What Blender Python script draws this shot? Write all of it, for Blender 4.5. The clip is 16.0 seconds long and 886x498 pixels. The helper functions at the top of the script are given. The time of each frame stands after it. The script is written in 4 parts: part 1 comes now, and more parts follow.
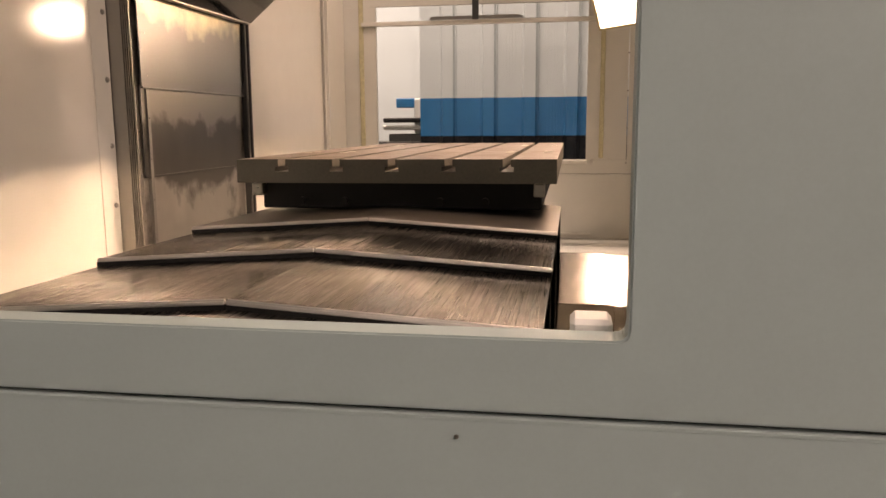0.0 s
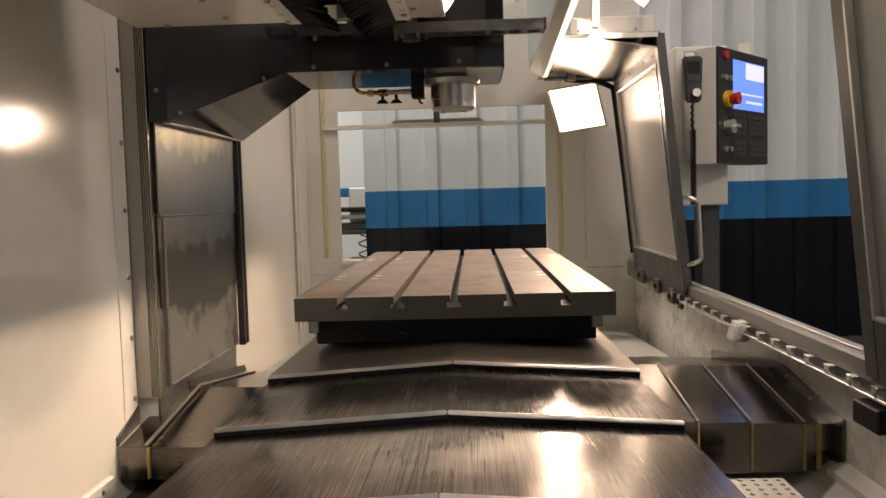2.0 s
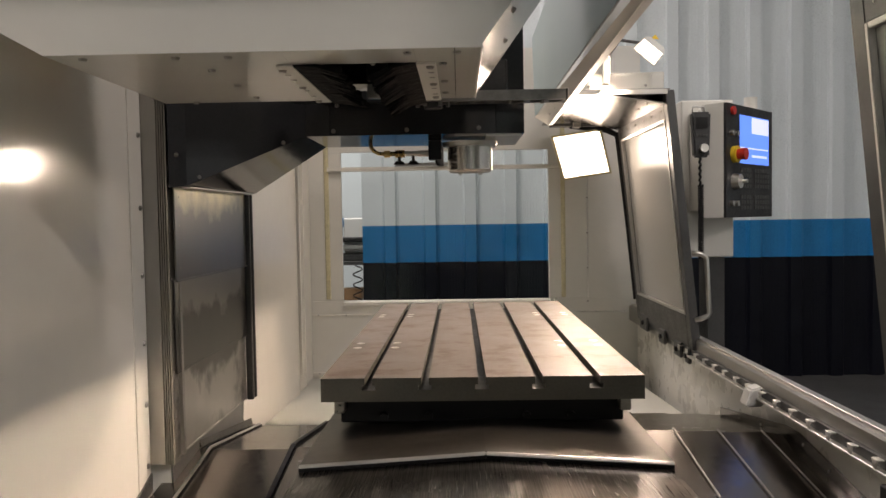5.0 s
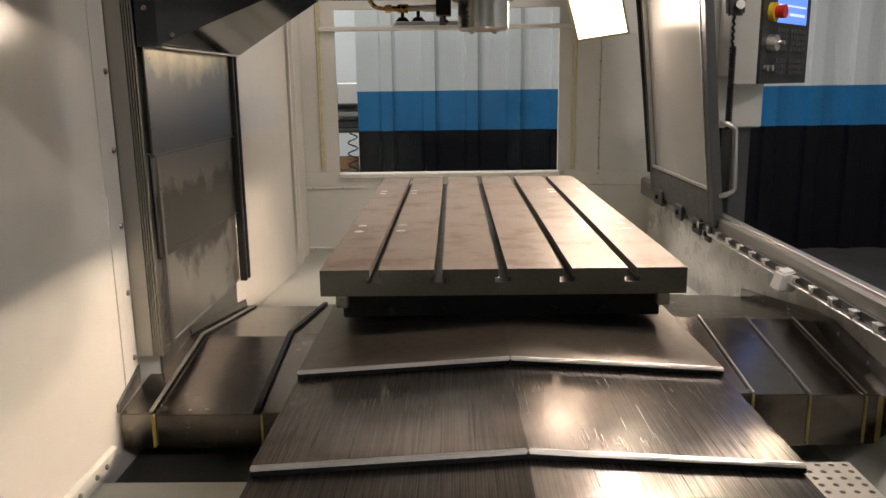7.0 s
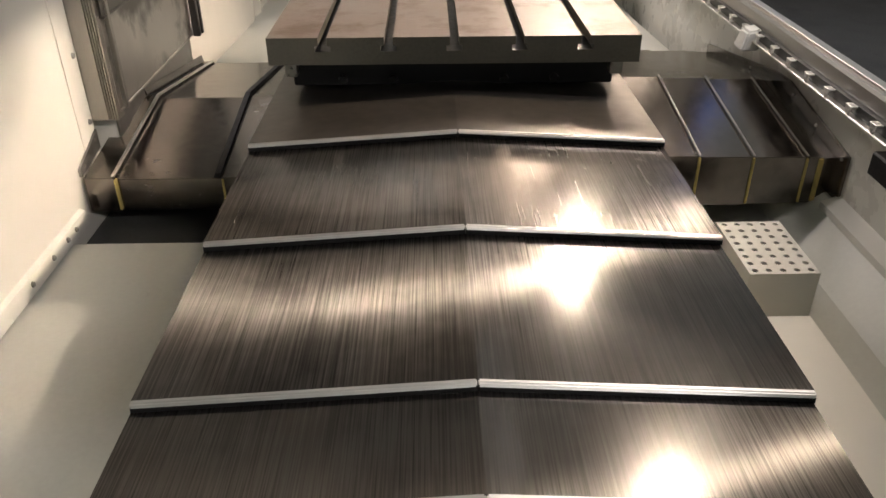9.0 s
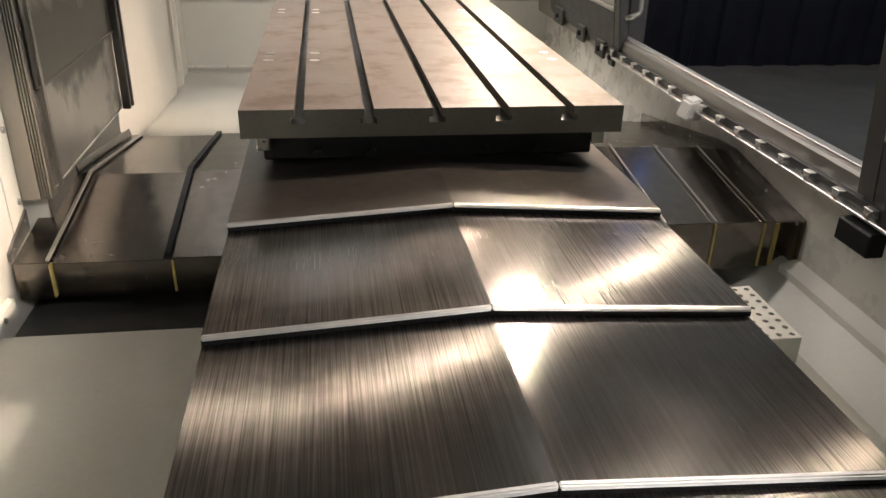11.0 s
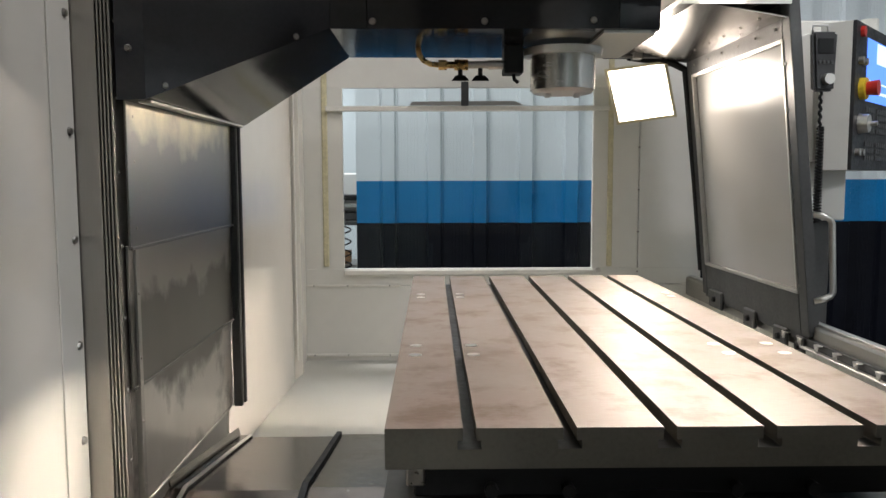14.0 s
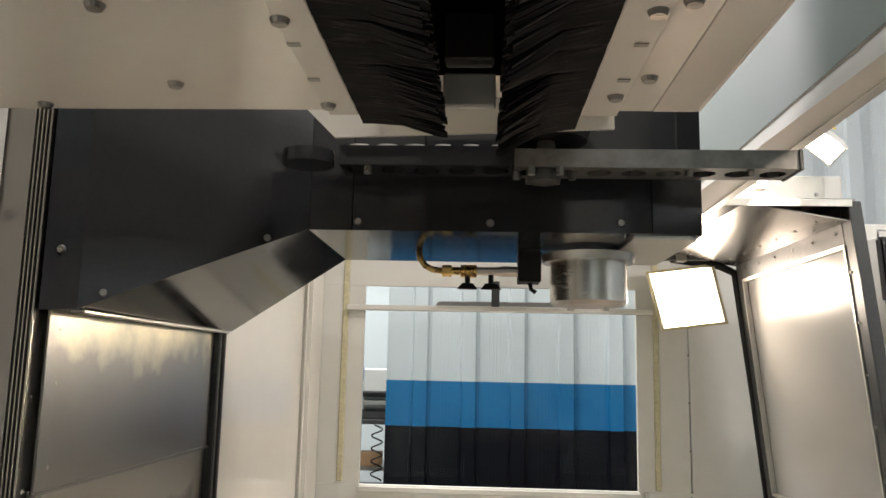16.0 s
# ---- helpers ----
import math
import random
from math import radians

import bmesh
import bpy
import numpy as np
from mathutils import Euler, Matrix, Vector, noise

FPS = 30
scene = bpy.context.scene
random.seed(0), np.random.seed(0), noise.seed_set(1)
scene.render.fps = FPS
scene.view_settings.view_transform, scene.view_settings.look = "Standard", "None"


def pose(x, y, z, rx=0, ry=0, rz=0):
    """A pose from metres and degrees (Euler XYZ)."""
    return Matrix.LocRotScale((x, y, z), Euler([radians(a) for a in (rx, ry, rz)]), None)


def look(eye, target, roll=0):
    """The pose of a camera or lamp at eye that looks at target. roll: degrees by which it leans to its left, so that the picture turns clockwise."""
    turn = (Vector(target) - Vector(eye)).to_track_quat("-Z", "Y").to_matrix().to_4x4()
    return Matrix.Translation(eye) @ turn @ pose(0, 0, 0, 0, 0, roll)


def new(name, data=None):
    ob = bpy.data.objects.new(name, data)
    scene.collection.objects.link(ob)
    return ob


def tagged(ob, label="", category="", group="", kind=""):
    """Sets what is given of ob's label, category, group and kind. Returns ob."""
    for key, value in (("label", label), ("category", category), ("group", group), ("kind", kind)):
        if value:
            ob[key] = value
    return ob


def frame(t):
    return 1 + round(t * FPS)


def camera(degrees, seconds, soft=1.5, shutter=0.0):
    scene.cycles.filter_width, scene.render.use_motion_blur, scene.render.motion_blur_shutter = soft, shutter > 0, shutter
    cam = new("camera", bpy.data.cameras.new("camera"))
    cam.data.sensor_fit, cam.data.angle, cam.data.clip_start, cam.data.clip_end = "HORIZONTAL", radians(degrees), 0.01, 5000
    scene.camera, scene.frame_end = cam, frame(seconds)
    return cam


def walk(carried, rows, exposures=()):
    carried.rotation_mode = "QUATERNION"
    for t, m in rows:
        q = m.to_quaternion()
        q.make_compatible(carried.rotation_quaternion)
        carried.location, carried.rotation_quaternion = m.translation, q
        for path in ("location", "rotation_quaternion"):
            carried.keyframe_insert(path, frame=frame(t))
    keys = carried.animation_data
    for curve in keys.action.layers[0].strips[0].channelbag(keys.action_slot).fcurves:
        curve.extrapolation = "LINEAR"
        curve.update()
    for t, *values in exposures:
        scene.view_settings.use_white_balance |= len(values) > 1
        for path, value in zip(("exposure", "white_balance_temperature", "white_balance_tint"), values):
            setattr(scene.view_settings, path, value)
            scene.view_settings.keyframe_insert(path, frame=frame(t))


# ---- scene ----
cam = camera(59.3, 16.0)
PATH = [
    (0, (0.383, -1.656, 1.073), (0.064, 0.293, 0.758), -0.4),
    (0.5, (0.312, -1.649, 1.112), (0.087, 0.325, 0.883), -0.9),
    (1, (0.215, -1.616, 1.139), (0.036, 0.367, 0.957), -1.4),
    (1.5, (0.141, -1.64, 1.172), (0.003, 0.35, 1.017), -1.7),
    (2, (0.047, -1.706, 1.213), (-0.032, 0.288, 1.084), -1.6),
    (2.5, (-0.013, -1.768, 1.262), (-0.06, 0.228, 1.16), -1.7),
    (3, (-0.02, -1.779, 1.294), (-0.049, 0.22, 1.213), -1.6),
    (3.5, (-0.019, -1.77, 1.321), (-0.047, 0.228, 1.254), -1.5),
    (5.8, (-0.056, -1.581, 1.353), (-0.104, 0.415, 1.244), -0.7),
    (6, (-0.048, -1.543, 1.352), (-0.101, 0.453, 1.229), -0.8),
    (6.5, (-0.067, -1.493, 1.337), (-0.117, 0.492, 1.094), -0.7),
    (7, (-0.092, -1.463, 1.355), (-0.123, 0.492, 0.935), -0.8),
    (7.5, (-0.09, -1.457, 1.372), (-0.109, 0.445, 0.754), -0.8),
    (8, (-0.07, -1.462, 1.386), (-0.083, 0.361, 0.564), -0.7),
    (8.5, (-0.047, -1.463, 1.403), (-0.058, 0.282, 0.426), -0.7),
    (8.7, (-0.041, -1.465, 1.409), (-0.044, 0.252, 0.383), -0.6),
    (10.8, (-0.172, -1.397, 1.394), (0.096, 0.364, 0.483), 1.5),
    (11, (-0.198, -1.376, 1.385), (0.08, 0.404, 0.516), 1.6),
    (11.5, (-0.231, -1.298, 1.363), (0.031, 0.544, 0.629), 1.4),
    (12, (-0.218, -1.194, 1.339), (-0.013, 0.698, 0.723), 1.1),
    (12.5, (-0.201, -1.119, 1.323), (-0.054, 0.813, 0.829), 0.7),
    (13, (-0.22, -1.054, 1.314), (-0.127, 0.909, 0.94), 0.3),
    (13.5, (-0.255, -0.995, 1.309), (-0.198, 0.985, 1.034), 0.0),
    (14, (-0.295, -0.939, 1.309), (-0.268, 1.052, 1.127), -0.2),
    (14.5, (-0.315, -0.886, 1.324), (-0.317, 1.112, 1.23), -0.2),
    (15, (-0.289, -0.821, 1.343), (-0.322, 1.179, 1.351), 0.1),
    (15.5, (-0.239, -0.736, 1.365), (-0.304, 1.257, 1.518), 0.6),
    (16, (-0.207, -0.657, 1.374), (-0.305, 1.318, 1.677), 1.2),
]
EXPOSURES = [(0.0, 0.55, 9900, 36), (0.5, 0.15, 10400, 38), (1.0, 0.1, 9800, 36), (2.5, 0.2, 7800, 23), (3.5, 0.2, 7500, 23), (6.0, 0.1, 7500, 22), (7.5, 0.3, 7500, 22), (8.5, 0.45, 7300, 20), (11.0, 0.55, 7200, 19), (14.0, 0.5, 6600, 16), (15.0, 0.55, 6600, 16), (16.0, 0.88, 7100, 17)]
walk(cam, [(t, look(e, a, r)) for t, e, a, r in PATH], EXPOSURES)

# ---- world and lights ----
world = bpy.data.worlds.new("world")
scene.world = world
world.use_nodes = True
world.node_tree.nodes["Background"].inputs[0].default_value = (0.9, 0.95, 1.0, 1)
world.node_tree.nodes["Background"].inputs[1].default_value = 0.05


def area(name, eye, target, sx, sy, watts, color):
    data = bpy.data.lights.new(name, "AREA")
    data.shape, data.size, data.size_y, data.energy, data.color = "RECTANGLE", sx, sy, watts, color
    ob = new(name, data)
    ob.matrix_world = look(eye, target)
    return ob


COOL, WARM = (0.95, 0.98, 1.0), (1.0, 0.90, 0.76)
# Unseen ceiling lamps, added and tuned to fill the shop and machine with light.
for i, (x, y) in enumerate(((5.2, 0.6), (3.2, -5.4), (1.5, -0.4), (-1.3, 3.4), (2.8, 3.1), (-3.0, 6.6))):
    area("shop_fill_light", (x, y, 4.9), (x, y, 0), 1.4, 0.35, (8, 150, 55, 95, 6, 150)[i], COOL)
area("work_light_beam", (0.600, 2.415, 1.665), (-0.3, 0.2, 1.35), 0.15, 0.11, 5.8, WARM)
for eye, aim, watts, cone in (((0.705, 1.40, 1.990), (-0.75, 0.60, 0.70), 11.0, 108), ((0.830, 0.215, 2.080), (-0.75, 0.05, 0.66), 6.5, 98)):
    spot = area("spot_light_beam", eye, aim, 0.022, 0.022, watts, WARM)
    spot.data.spread = radians(cone)


# ---- materials ----
def mat(name, base, rough=0.5, metal=0.0, var=0.12, scale=6.0, fine=90.0, stretch=(1, 1, 1), rv=0.12, bump=0.05,
        stain=None, stain_at=0.62, stain_scale=3.0, aniso=0.0, coat=0.0, spec=0.5, residue_reflection=None, stain_w=0.16):
    m = bpy.data.materials.new(name)
    m.use_nodes = True
    t = m.node_tree
    n, l = t.nodes, t.links
    p = n["Principled BSDF"]
    geo = n.new("ShaderNodeNewGeometry")
    mp = n.new("ShaderNodeMapping")
    mp.inputs["Scale"].default_value = stretch
    l.new(geo.outputs["Position"], mp.inputs[0])
    a, b = n.new("ShaderNodeTexNoise"), n.new("ShaderNodeTexNoise")
    a.inputs["Scale"].default_value, a.inputs["Detail"].default_value = scale, 5
    b.inputs["Scale"].default_value, b.inputs["Detail"].default_value = fine, 3
    l.new(geo.outputs["Position"], a.inputs[0])
    l.new(mp.outputs[0], b.inputs[0])
    mx = n.new("ShaderNodeMix")
    mx.data_type = "RGBA"
    mx.inputs[6].default_value = (*[c * (1 - var) for c in base], 1)
    mx.inputs[7].default_value = (*[min(1, c * (1 + var)) for c in base], 1)
    add = n.new("ShaderNodeMath")
    add.operation = "MULTIPLY_ADD"
    add.inputs[1].default_value, add.inputs[2].default_value = 0.5, 0.0
    l.new(b.outputs[0], add.inputs[0])
    add2 = n.new("ShaderNodeMath")
    add2.operation = "MULTIPLY_ADD"
    add2.inputs[1].default_value = 0.5
    l.new(a.outputs[0], add2.inputs[0])
    l.new(add.outputs[0], add2.inputs[2])
    con = n.new("ShaderNodeMapRange")
    con.inputs[1].default_value, con.inputs[2].default_value = 0.36, 0.64
    l.new(add2.outputs[0], con.inputs[0])
    l.new(con.outputs[0], mx.inputs[0])
    out = mx.outputs[2]
    if stain:
        s = n.new("ShaderNodeTexNoise")
        s.inputs["Scale"].default_value, s.inputs["Detail"].default_value, s.inputs["Roughness"].default_value = stain_scale, 7, 0.65
        l.new(geo.outputs["Position"], s.inputs[0])
        r = n.new("ShaderNodeMapRange")
        r.inputs[1].default_value, r.inputs[2].default_value = stain_at, stain_at + stain_w
        l.new(s.outputs[0], r.inputs[0])
        m2 = n.new("ShaderNodeMix")
        m2.data_type = "RGBA"
        l.new(r.outputs[0], m2.inputs[0])
        l.new(out, m2.inputs[6])
        m2.inputs[7].default_value = (*stain, 1)
        out = m2.outputs[2]
    # Tone above a wobbling height: pale residue, or a painted dark reflection.
    if residue_reflection:
        z0, z1, tone = residue_reflection
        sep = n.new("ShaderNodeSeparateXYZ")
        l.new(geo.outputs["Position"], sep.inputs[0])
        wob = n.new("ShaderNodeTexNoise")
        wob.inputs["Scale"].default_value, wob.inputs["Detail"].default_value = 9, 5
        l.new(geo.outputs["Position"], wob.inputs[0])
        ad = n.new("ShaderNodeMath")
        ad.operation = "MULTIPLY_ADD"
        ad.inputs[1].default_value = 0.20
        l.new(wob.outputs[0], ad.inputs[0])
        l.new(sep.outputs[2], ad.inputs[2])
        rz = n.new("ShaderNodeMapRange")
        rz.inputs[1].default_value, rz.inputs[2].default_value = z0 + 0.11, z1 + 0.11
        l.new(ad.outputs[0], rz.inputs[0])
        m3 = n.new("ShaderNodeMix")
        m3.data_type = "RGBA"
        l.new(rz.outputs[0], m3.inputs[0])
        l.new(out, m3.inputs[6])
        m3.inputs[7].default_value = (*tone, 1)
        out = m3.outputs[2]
    l.new(out, p.inputs["Base Color"])
    rr = n.new("ShaderNodeMapRange")
    rr.inputs[3].default_value, rr.inputs[4].default_value = max(0.03, rough - rv), min(1, rough + rv)
    l.new(con.outputs[0], rr.inputs[0])
    l.new(rr.outputs[0], p.inputs["Roughness"])
    p.inputs["Metallic"].default_value = metal
    p.inputs["Coat Weight"].default_value = coat
    p.inputs["Specular IOR Level"].default_value = spec
    if bump:
        bp = n.new("ShaderNodeBump")
        bp.inputs["Strength"].default_value, bp.inputs["Distance"].default_value = bump, 0.002
        l.new(b.outputs[0], bp.inputs["Height"])
        l.new(bp.outputs[0], p.inputs["Normal"])
    if aniso:
        p.inputs["Anisotropic"].default_value = aniso
        c = n.new("ShaderNodeCombineXYZ")
        c.inputs[0].default_value = 1.0
        l.new(c.outputs[0], p.inputs["Tangent"])
    return m


def brushed(name, base, streak):
    """Steel brushed along Y: a soft mirror under a wide, thin band of scattered light that the scratches spread across X."""
    m = mat(name, base, 0.165, 0.92, var=0.14, scale=5, fine=20, stretch=(30, 0.25, 30), rv=0.05, bump=0.0,
            stain=tuple(c * 0.82 for c in base), stain_at=0.54, stain_scale=6)
    t = m.node_tree
    n, l = t.nodes, t.links
    geo, mp, a, b = n.new("ShaderNodeNewGeometry"), n.new("ShaderNodeMapping"), n.new("ShaderNodeTexNoise"), n.new("ShaderNodeTexNoise")
    mp.inputs["Scale"].default_value = (520, 3.2, 520)
    l.new(geo.outputs["Position"], mp.inputs[0])
    l.new(mp.outputs[0], a.inputs[0])
    l.new(geo.outputs["Position"], b.inputs[0])
    a.inputs["Scale"].default_value, a.inputs["Detail"].default_value = 1.0, 4
    b.inputs["Scale"].default_value, b.inputs["Detail"].default_value = 7.0, 4
    mul = n.new("ShaderNodeMath")
    mul.operation = "MULTIPLY"
    l.new(a.outputs[0], mul.inputs[0])
    l.new(b.outputs[0], mul.inputs[1])
    rng = n.new("ShaderNodeMapRange")
    rng.inputs[1].default_value, rng.inputs[2].default_value, rng.inputs[3].default_value, rng.inputs[4].default_value = 0.14, 0.36, 0.18, 0.75
    l.new(mul.outputs[0], rng.inputs[0])
    g = n.new("ShaderNodeBsdfAnisotropic")
    g.inputs["Color"].default_value = (*streak, 1)
    g.inputs["Roughness"].default_value, g.inputs["Anisotropy"].default_value = 0.32, -0.82
    c = n.new("ShaderNodeCombineXYZ")
    c.inputs[0].default_value = 1.0
    l.new(c.outputs[0], g.inputs["Tangent"])
    mix = n.new("ShaderNodeMixShader")
    l.new(rng.outputs[0], mix.inputs[0])
    l.new(n["Principled BSDF"].outputs[0], mix.inputs[1])
    l.new(g.outputs[0], mix.inputs[2])
    l.new(mix.outputs[0], n["Material Output"].inputs[0])
    return m


def glow(name, color, strength):
    m = bpy.data.materials.new(name)
    m.use_nodes = True
    p = m.node_tree.nodes["Principled BSDF"]
    p.inputs["Base Color"].default_value = (*color, 1)
    p.inputs["Emission Color"].default_value = (*color, 1)
    p.inputs["Emission Strength"].default_value = strength
    return m


def sheet_glass(name, gloss):
    """A thin clear pane: it lets light pass straight and reflects a little."""
    m = bpy.data.materials.new(name)
    m.use_nodes = True
    t = m.node_tree
    t.nodes.remove(t.nodes["Principled BSDF"])
    a, b, x = t.nodes.new("ShaderNodeBsdfTransparent"), t.nodes.new("ShaderNodeBsdfGlossy"), t.nodes.new("ShaderNodeMixShader")
    a.inputs[0].default_value = (0.95, 0.97, 0.97, 1)
    b.inputs["Roughness"].default_value = 0.03
    x.inputs[0].default_value = gloss
    t.links.new(a.outputs[0], x.inputs[1])
    t.links.new(b.outputs[0], x.inputs[2])
    t.links.new(x.outputs[0], t.nodes["Material Output"].inputs[0])
    return m


def clear(name, color, rough, alpha):
    m = bpy.data.materials.new(name)
    m.use_nodes = True
    p = m.node_tree.nodes["Principled BSDF"]
    p.inputs["Base Color"].default_value = (*color, 1)
    p.inputs["Roughness"].default_value = rough
    p.inputs["Alpha"].default_value = alpha
    return m


CREAM = mat("cream_paint", (0.79, 0.76, 0.69), 0.11, var=0.015, scale=2, bump=0.0, fine=14, rv=0.012)
CREAM_MATT = mat("cream_matt_paint", (0.74, 0.72, 0.66), 0.42, var=0.02, scale=2, bump=0.0, fine=16, rv=0.02)
OUTER = mat("outer_grey_paint", (0.36, 0.455, 0.455), 0.5, var=0.025, scale=1.5, fine=260, bump=0.06)
FLOOR = mat("tray_paint", (0.52, 0.52, 0.47), 0.42, var=0.04, scale=4, stain=(0.3, 0.3, 0.27), stain_at=0.66, stain_scale=5)
COVER = brushed("brushed_cover_steel", (0.15, 0.139, 0.13), (0.22, 0.203, 0.188))
COVER_DULL = mat("dull_cover_steel", (0.130, 0.115, 0.102), 0.31, 0.8, var=0.16, scale=13, fine=45, rv=0.004, bump=0.0)
BOXSTEEL = mat("dull_box_steel", (0.19, 0.172, 0.156), 0.22, 1.0, var=0.12, scale=3, fine=40, rv=0.06, stain=(0.155, 0.128, 0.112), stain_at=0.55, stain_scale=4)
LIP = mat("bright_lip_steel", (0.64, 0.62, 0.59), 0.42, 1.0, var=0.04, scale=30, rv=0.03, bump=0.0)
TABLE = mat("ground_table_steel", (0.165, 0.138, 0.12), 0.45, 0.25, spec=0.35, var=0.10, scale=7, fine=40, stretch=(1, 9, 1), rv=0.08, bump=0.03,
            stain=(0.11, 0.074, 0.054), stain_at=0.50, stain_scale=9, stain_w=0.13)
TABLE_SIDE = mat("table_side_iron", (0.13, 0.12, 0.10), 0.5, 0.6, var=0.15, scale=10, fine=160)
SLOTDARK = mat("slot_floor_dark", (0.10, 0.095, 0.085), 0.5, 0.9, var=0.2)
# Dark mid and low bands paint a reflection and coolant film into the colour.
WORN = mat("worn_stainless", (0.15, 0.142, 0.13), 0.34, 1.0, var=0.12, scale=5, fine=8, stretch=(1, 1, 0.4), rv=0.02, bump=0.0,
           residue_reflection=(1.055, 1.085, (0.34, 0.32, 0.29)))
WORN_TOP = mat("worn_stainless_top", (0.24, 0.235, 0.23), 0.33, 1.0, var=0.04, scale=5, fine=8, stretch=(1, 1, 0.4), rv=0.012, bump=0.0, residue_reflection=(1.36, 1.45, (0.72, 0.65, 0.47)))
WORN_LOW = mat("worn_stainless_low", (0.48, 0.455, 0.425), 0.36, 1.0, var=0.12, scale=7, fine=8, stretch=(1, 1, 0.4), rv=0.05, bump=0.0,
               stain=(0.20, 0.19, 0.175), stain_at=0.50, stain_scale=6, stain_w=0.16, residue_reflection=(0.865, 0.90, (0.16, 0.15, 0.138)))
SPINDLE = mat("turned_spindle_steel", (0.62, 0.60, 0.56), 0.27, 1.0, var=0.02, scale=6, fine=30, stretch=(1, 1, 20), rv=0.01, bump=0.0)
SCUFFED = mat("scuffed_bar_steel", (0.27, 0.265, 0.255), 0.4, 1.0, var=0.2, scale=25, fine=60, rv=0.1, bump=0.02)
STEEL = mat("machined_steel", (0.66, 0.63, 0.58), 0.33, 1.0, var=0.03, scale=20, rv=0.03, bump=0.0, stretch=(1, 1, 30))
ALU = mat("aluminium_profile", (0.38, 0.362, 0.335), 0.40, 1.0, var=0.04, scale=12, fine=60, rv=0.04, bump=0.01, stretch=(6, 6, 0.3))
HEAD = mat("dark_head_paint", (0.026, 0.027, 0.029), 0.11, 0.0, spec=0.5, var=0.08, scale=8, fine=120, bump=0.02, rv=0.03)
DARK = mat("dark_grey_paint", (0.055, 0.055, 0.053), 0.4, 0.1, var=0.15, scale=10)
POLISHED = mat("polished_sheet_steel", (0.50, 0.50, 0.50), 0.16, 1.0, var=0.05, scale=4, fine=10, rv=0.04, bump=0.0, stain=(0.36, 0.35, 0.34), stain_at=0.55, stain_scale=5)
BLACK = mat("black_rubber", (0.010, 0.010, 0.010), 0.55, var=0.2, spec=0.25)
BRISTLE = mat("black_bristle", (0.010, 0.010, 0.010), 0.6, var=0.5, scale=60, spec=0.12, bump=0.0)
SCREW = mat("screw_steel", (0.35, 0.33, 0.30), 0.35, 1.0)
BRASS = mat("brass", (0.62, 0.42, 0.16), 0.3, 1.0, var=0.2, scale=40)
YELLOW = mat("yellow_seal", (0.46, 0.35, 0.11), 0.6, var=0.2, scale=30)
AGED = mat("aged_seal", (0.62, 0.56, 0.36), 0.6, var=0.15, scale=20)
PANE = clear("acrylic_pane", (0.44, 0.43, 0.41), 0.22, 0.8)
GLASS = sheet_glass("clear_pane", 0.02)
WALL_STAINED = mat("stained_cream_paint", (0.66, 0.64, 0.58), 0.3, var=0.04, scale=3, bump=0.0, fine=16, stain=(0.34, 0.31, 0.26), stain_at=0.66, stain_scale=9, stain_w=0.14)
WHITE = mat("white_plastic", (0.75, 0.74, 0.70), 0.45, var=0.06)
WALLWHITE = mat("wall_white_paint", (0.66, 0.72, 0.73), 0.35, var=0.05, scale=2, bump=0.02)
WALLBLUE = mat("wall_blue_paint", (0.002, 0.175, 0.40), 0.35, spec=0.25, var=0.12, scale=3, bump=0.02)
WALLBLACK = mat("wall_black_paint", (0.005, 0.006, 0.010), 0.4, spec=0.15, var=0.2, scale=3, bump=0.02)
CONCRETE = mat("shop_concrete", (0.055, 0.055, 0.053), 0.55, var=0.2, scale=3, stain=(0.035, 0.038, 0.037), stain_at=0.55)
PENDANT = mat("pendant_dark", (0.022, 0.022, 0.022), 0.5, var=0.1)
KEYCAP = mat("key_caps", (0.06, 0.06, 0.058), 0.5, var=0.2, scale=80)
RED, YEL = mat("red_plastic", (0.6, 0.03, 0.02), 0.35), mat("yellow_plastic", (0.75, 0.5, 0.03), 0.4)
SCREEN, SCREEN_PALE = glow("screen_blue", (0.10, 0.28, 0.95), 0.85), glow("screen_pale", (0.55, 0.66, 0.95), 0.9)
LAMPFACE = glow("lamp_face", (1.0, 0.93, 0.80), 4.0)


# ---- building helpers ----
ORIGIN = {}


def thing(name, at, label, category, group="", kind=""):
    ob = new(name)
    ob.location = at
    ob.empty_display_size = 0.05
    ORIGIN[ob.name] = Vector(at)
    return tagged(ob, label, category, group, kind)


def part(name, bm, material, parent, label=""):
    """Links a bmesh, in world coordinates, as one mesh under a thing or a part."""
    o = ORIGIN[parent.name]
    bm.transform(Matrix.Translation(-o))
    me = bpy.data.meshes.new(name)
    bmesh.ops.recalc_face_normals(bm, faces=bm.faces)
    bm.to_mesh(me)
    bm.free()
    me.materials.append(material)
    ob = new(name, me)
    ob.parent = parent
    ORIGIN[ob.name] = o
    if label:
        tagged(ob, label)
    return ob


def solid(name, bm, material, label, category, kind="", group=""):
    me = bpy.data.meshes.new(name)
    bmesh.ops.recalc_face_normals(bm, faces=bm.faces)
    bm.to_mesh(me)
    bm.free()
    me.materials.append(material)
    ob = new(name, me)
    ORIGIN[ob.name] = Vector((0, 0, 0))
    return tagged(ob, label, category, group, kind)


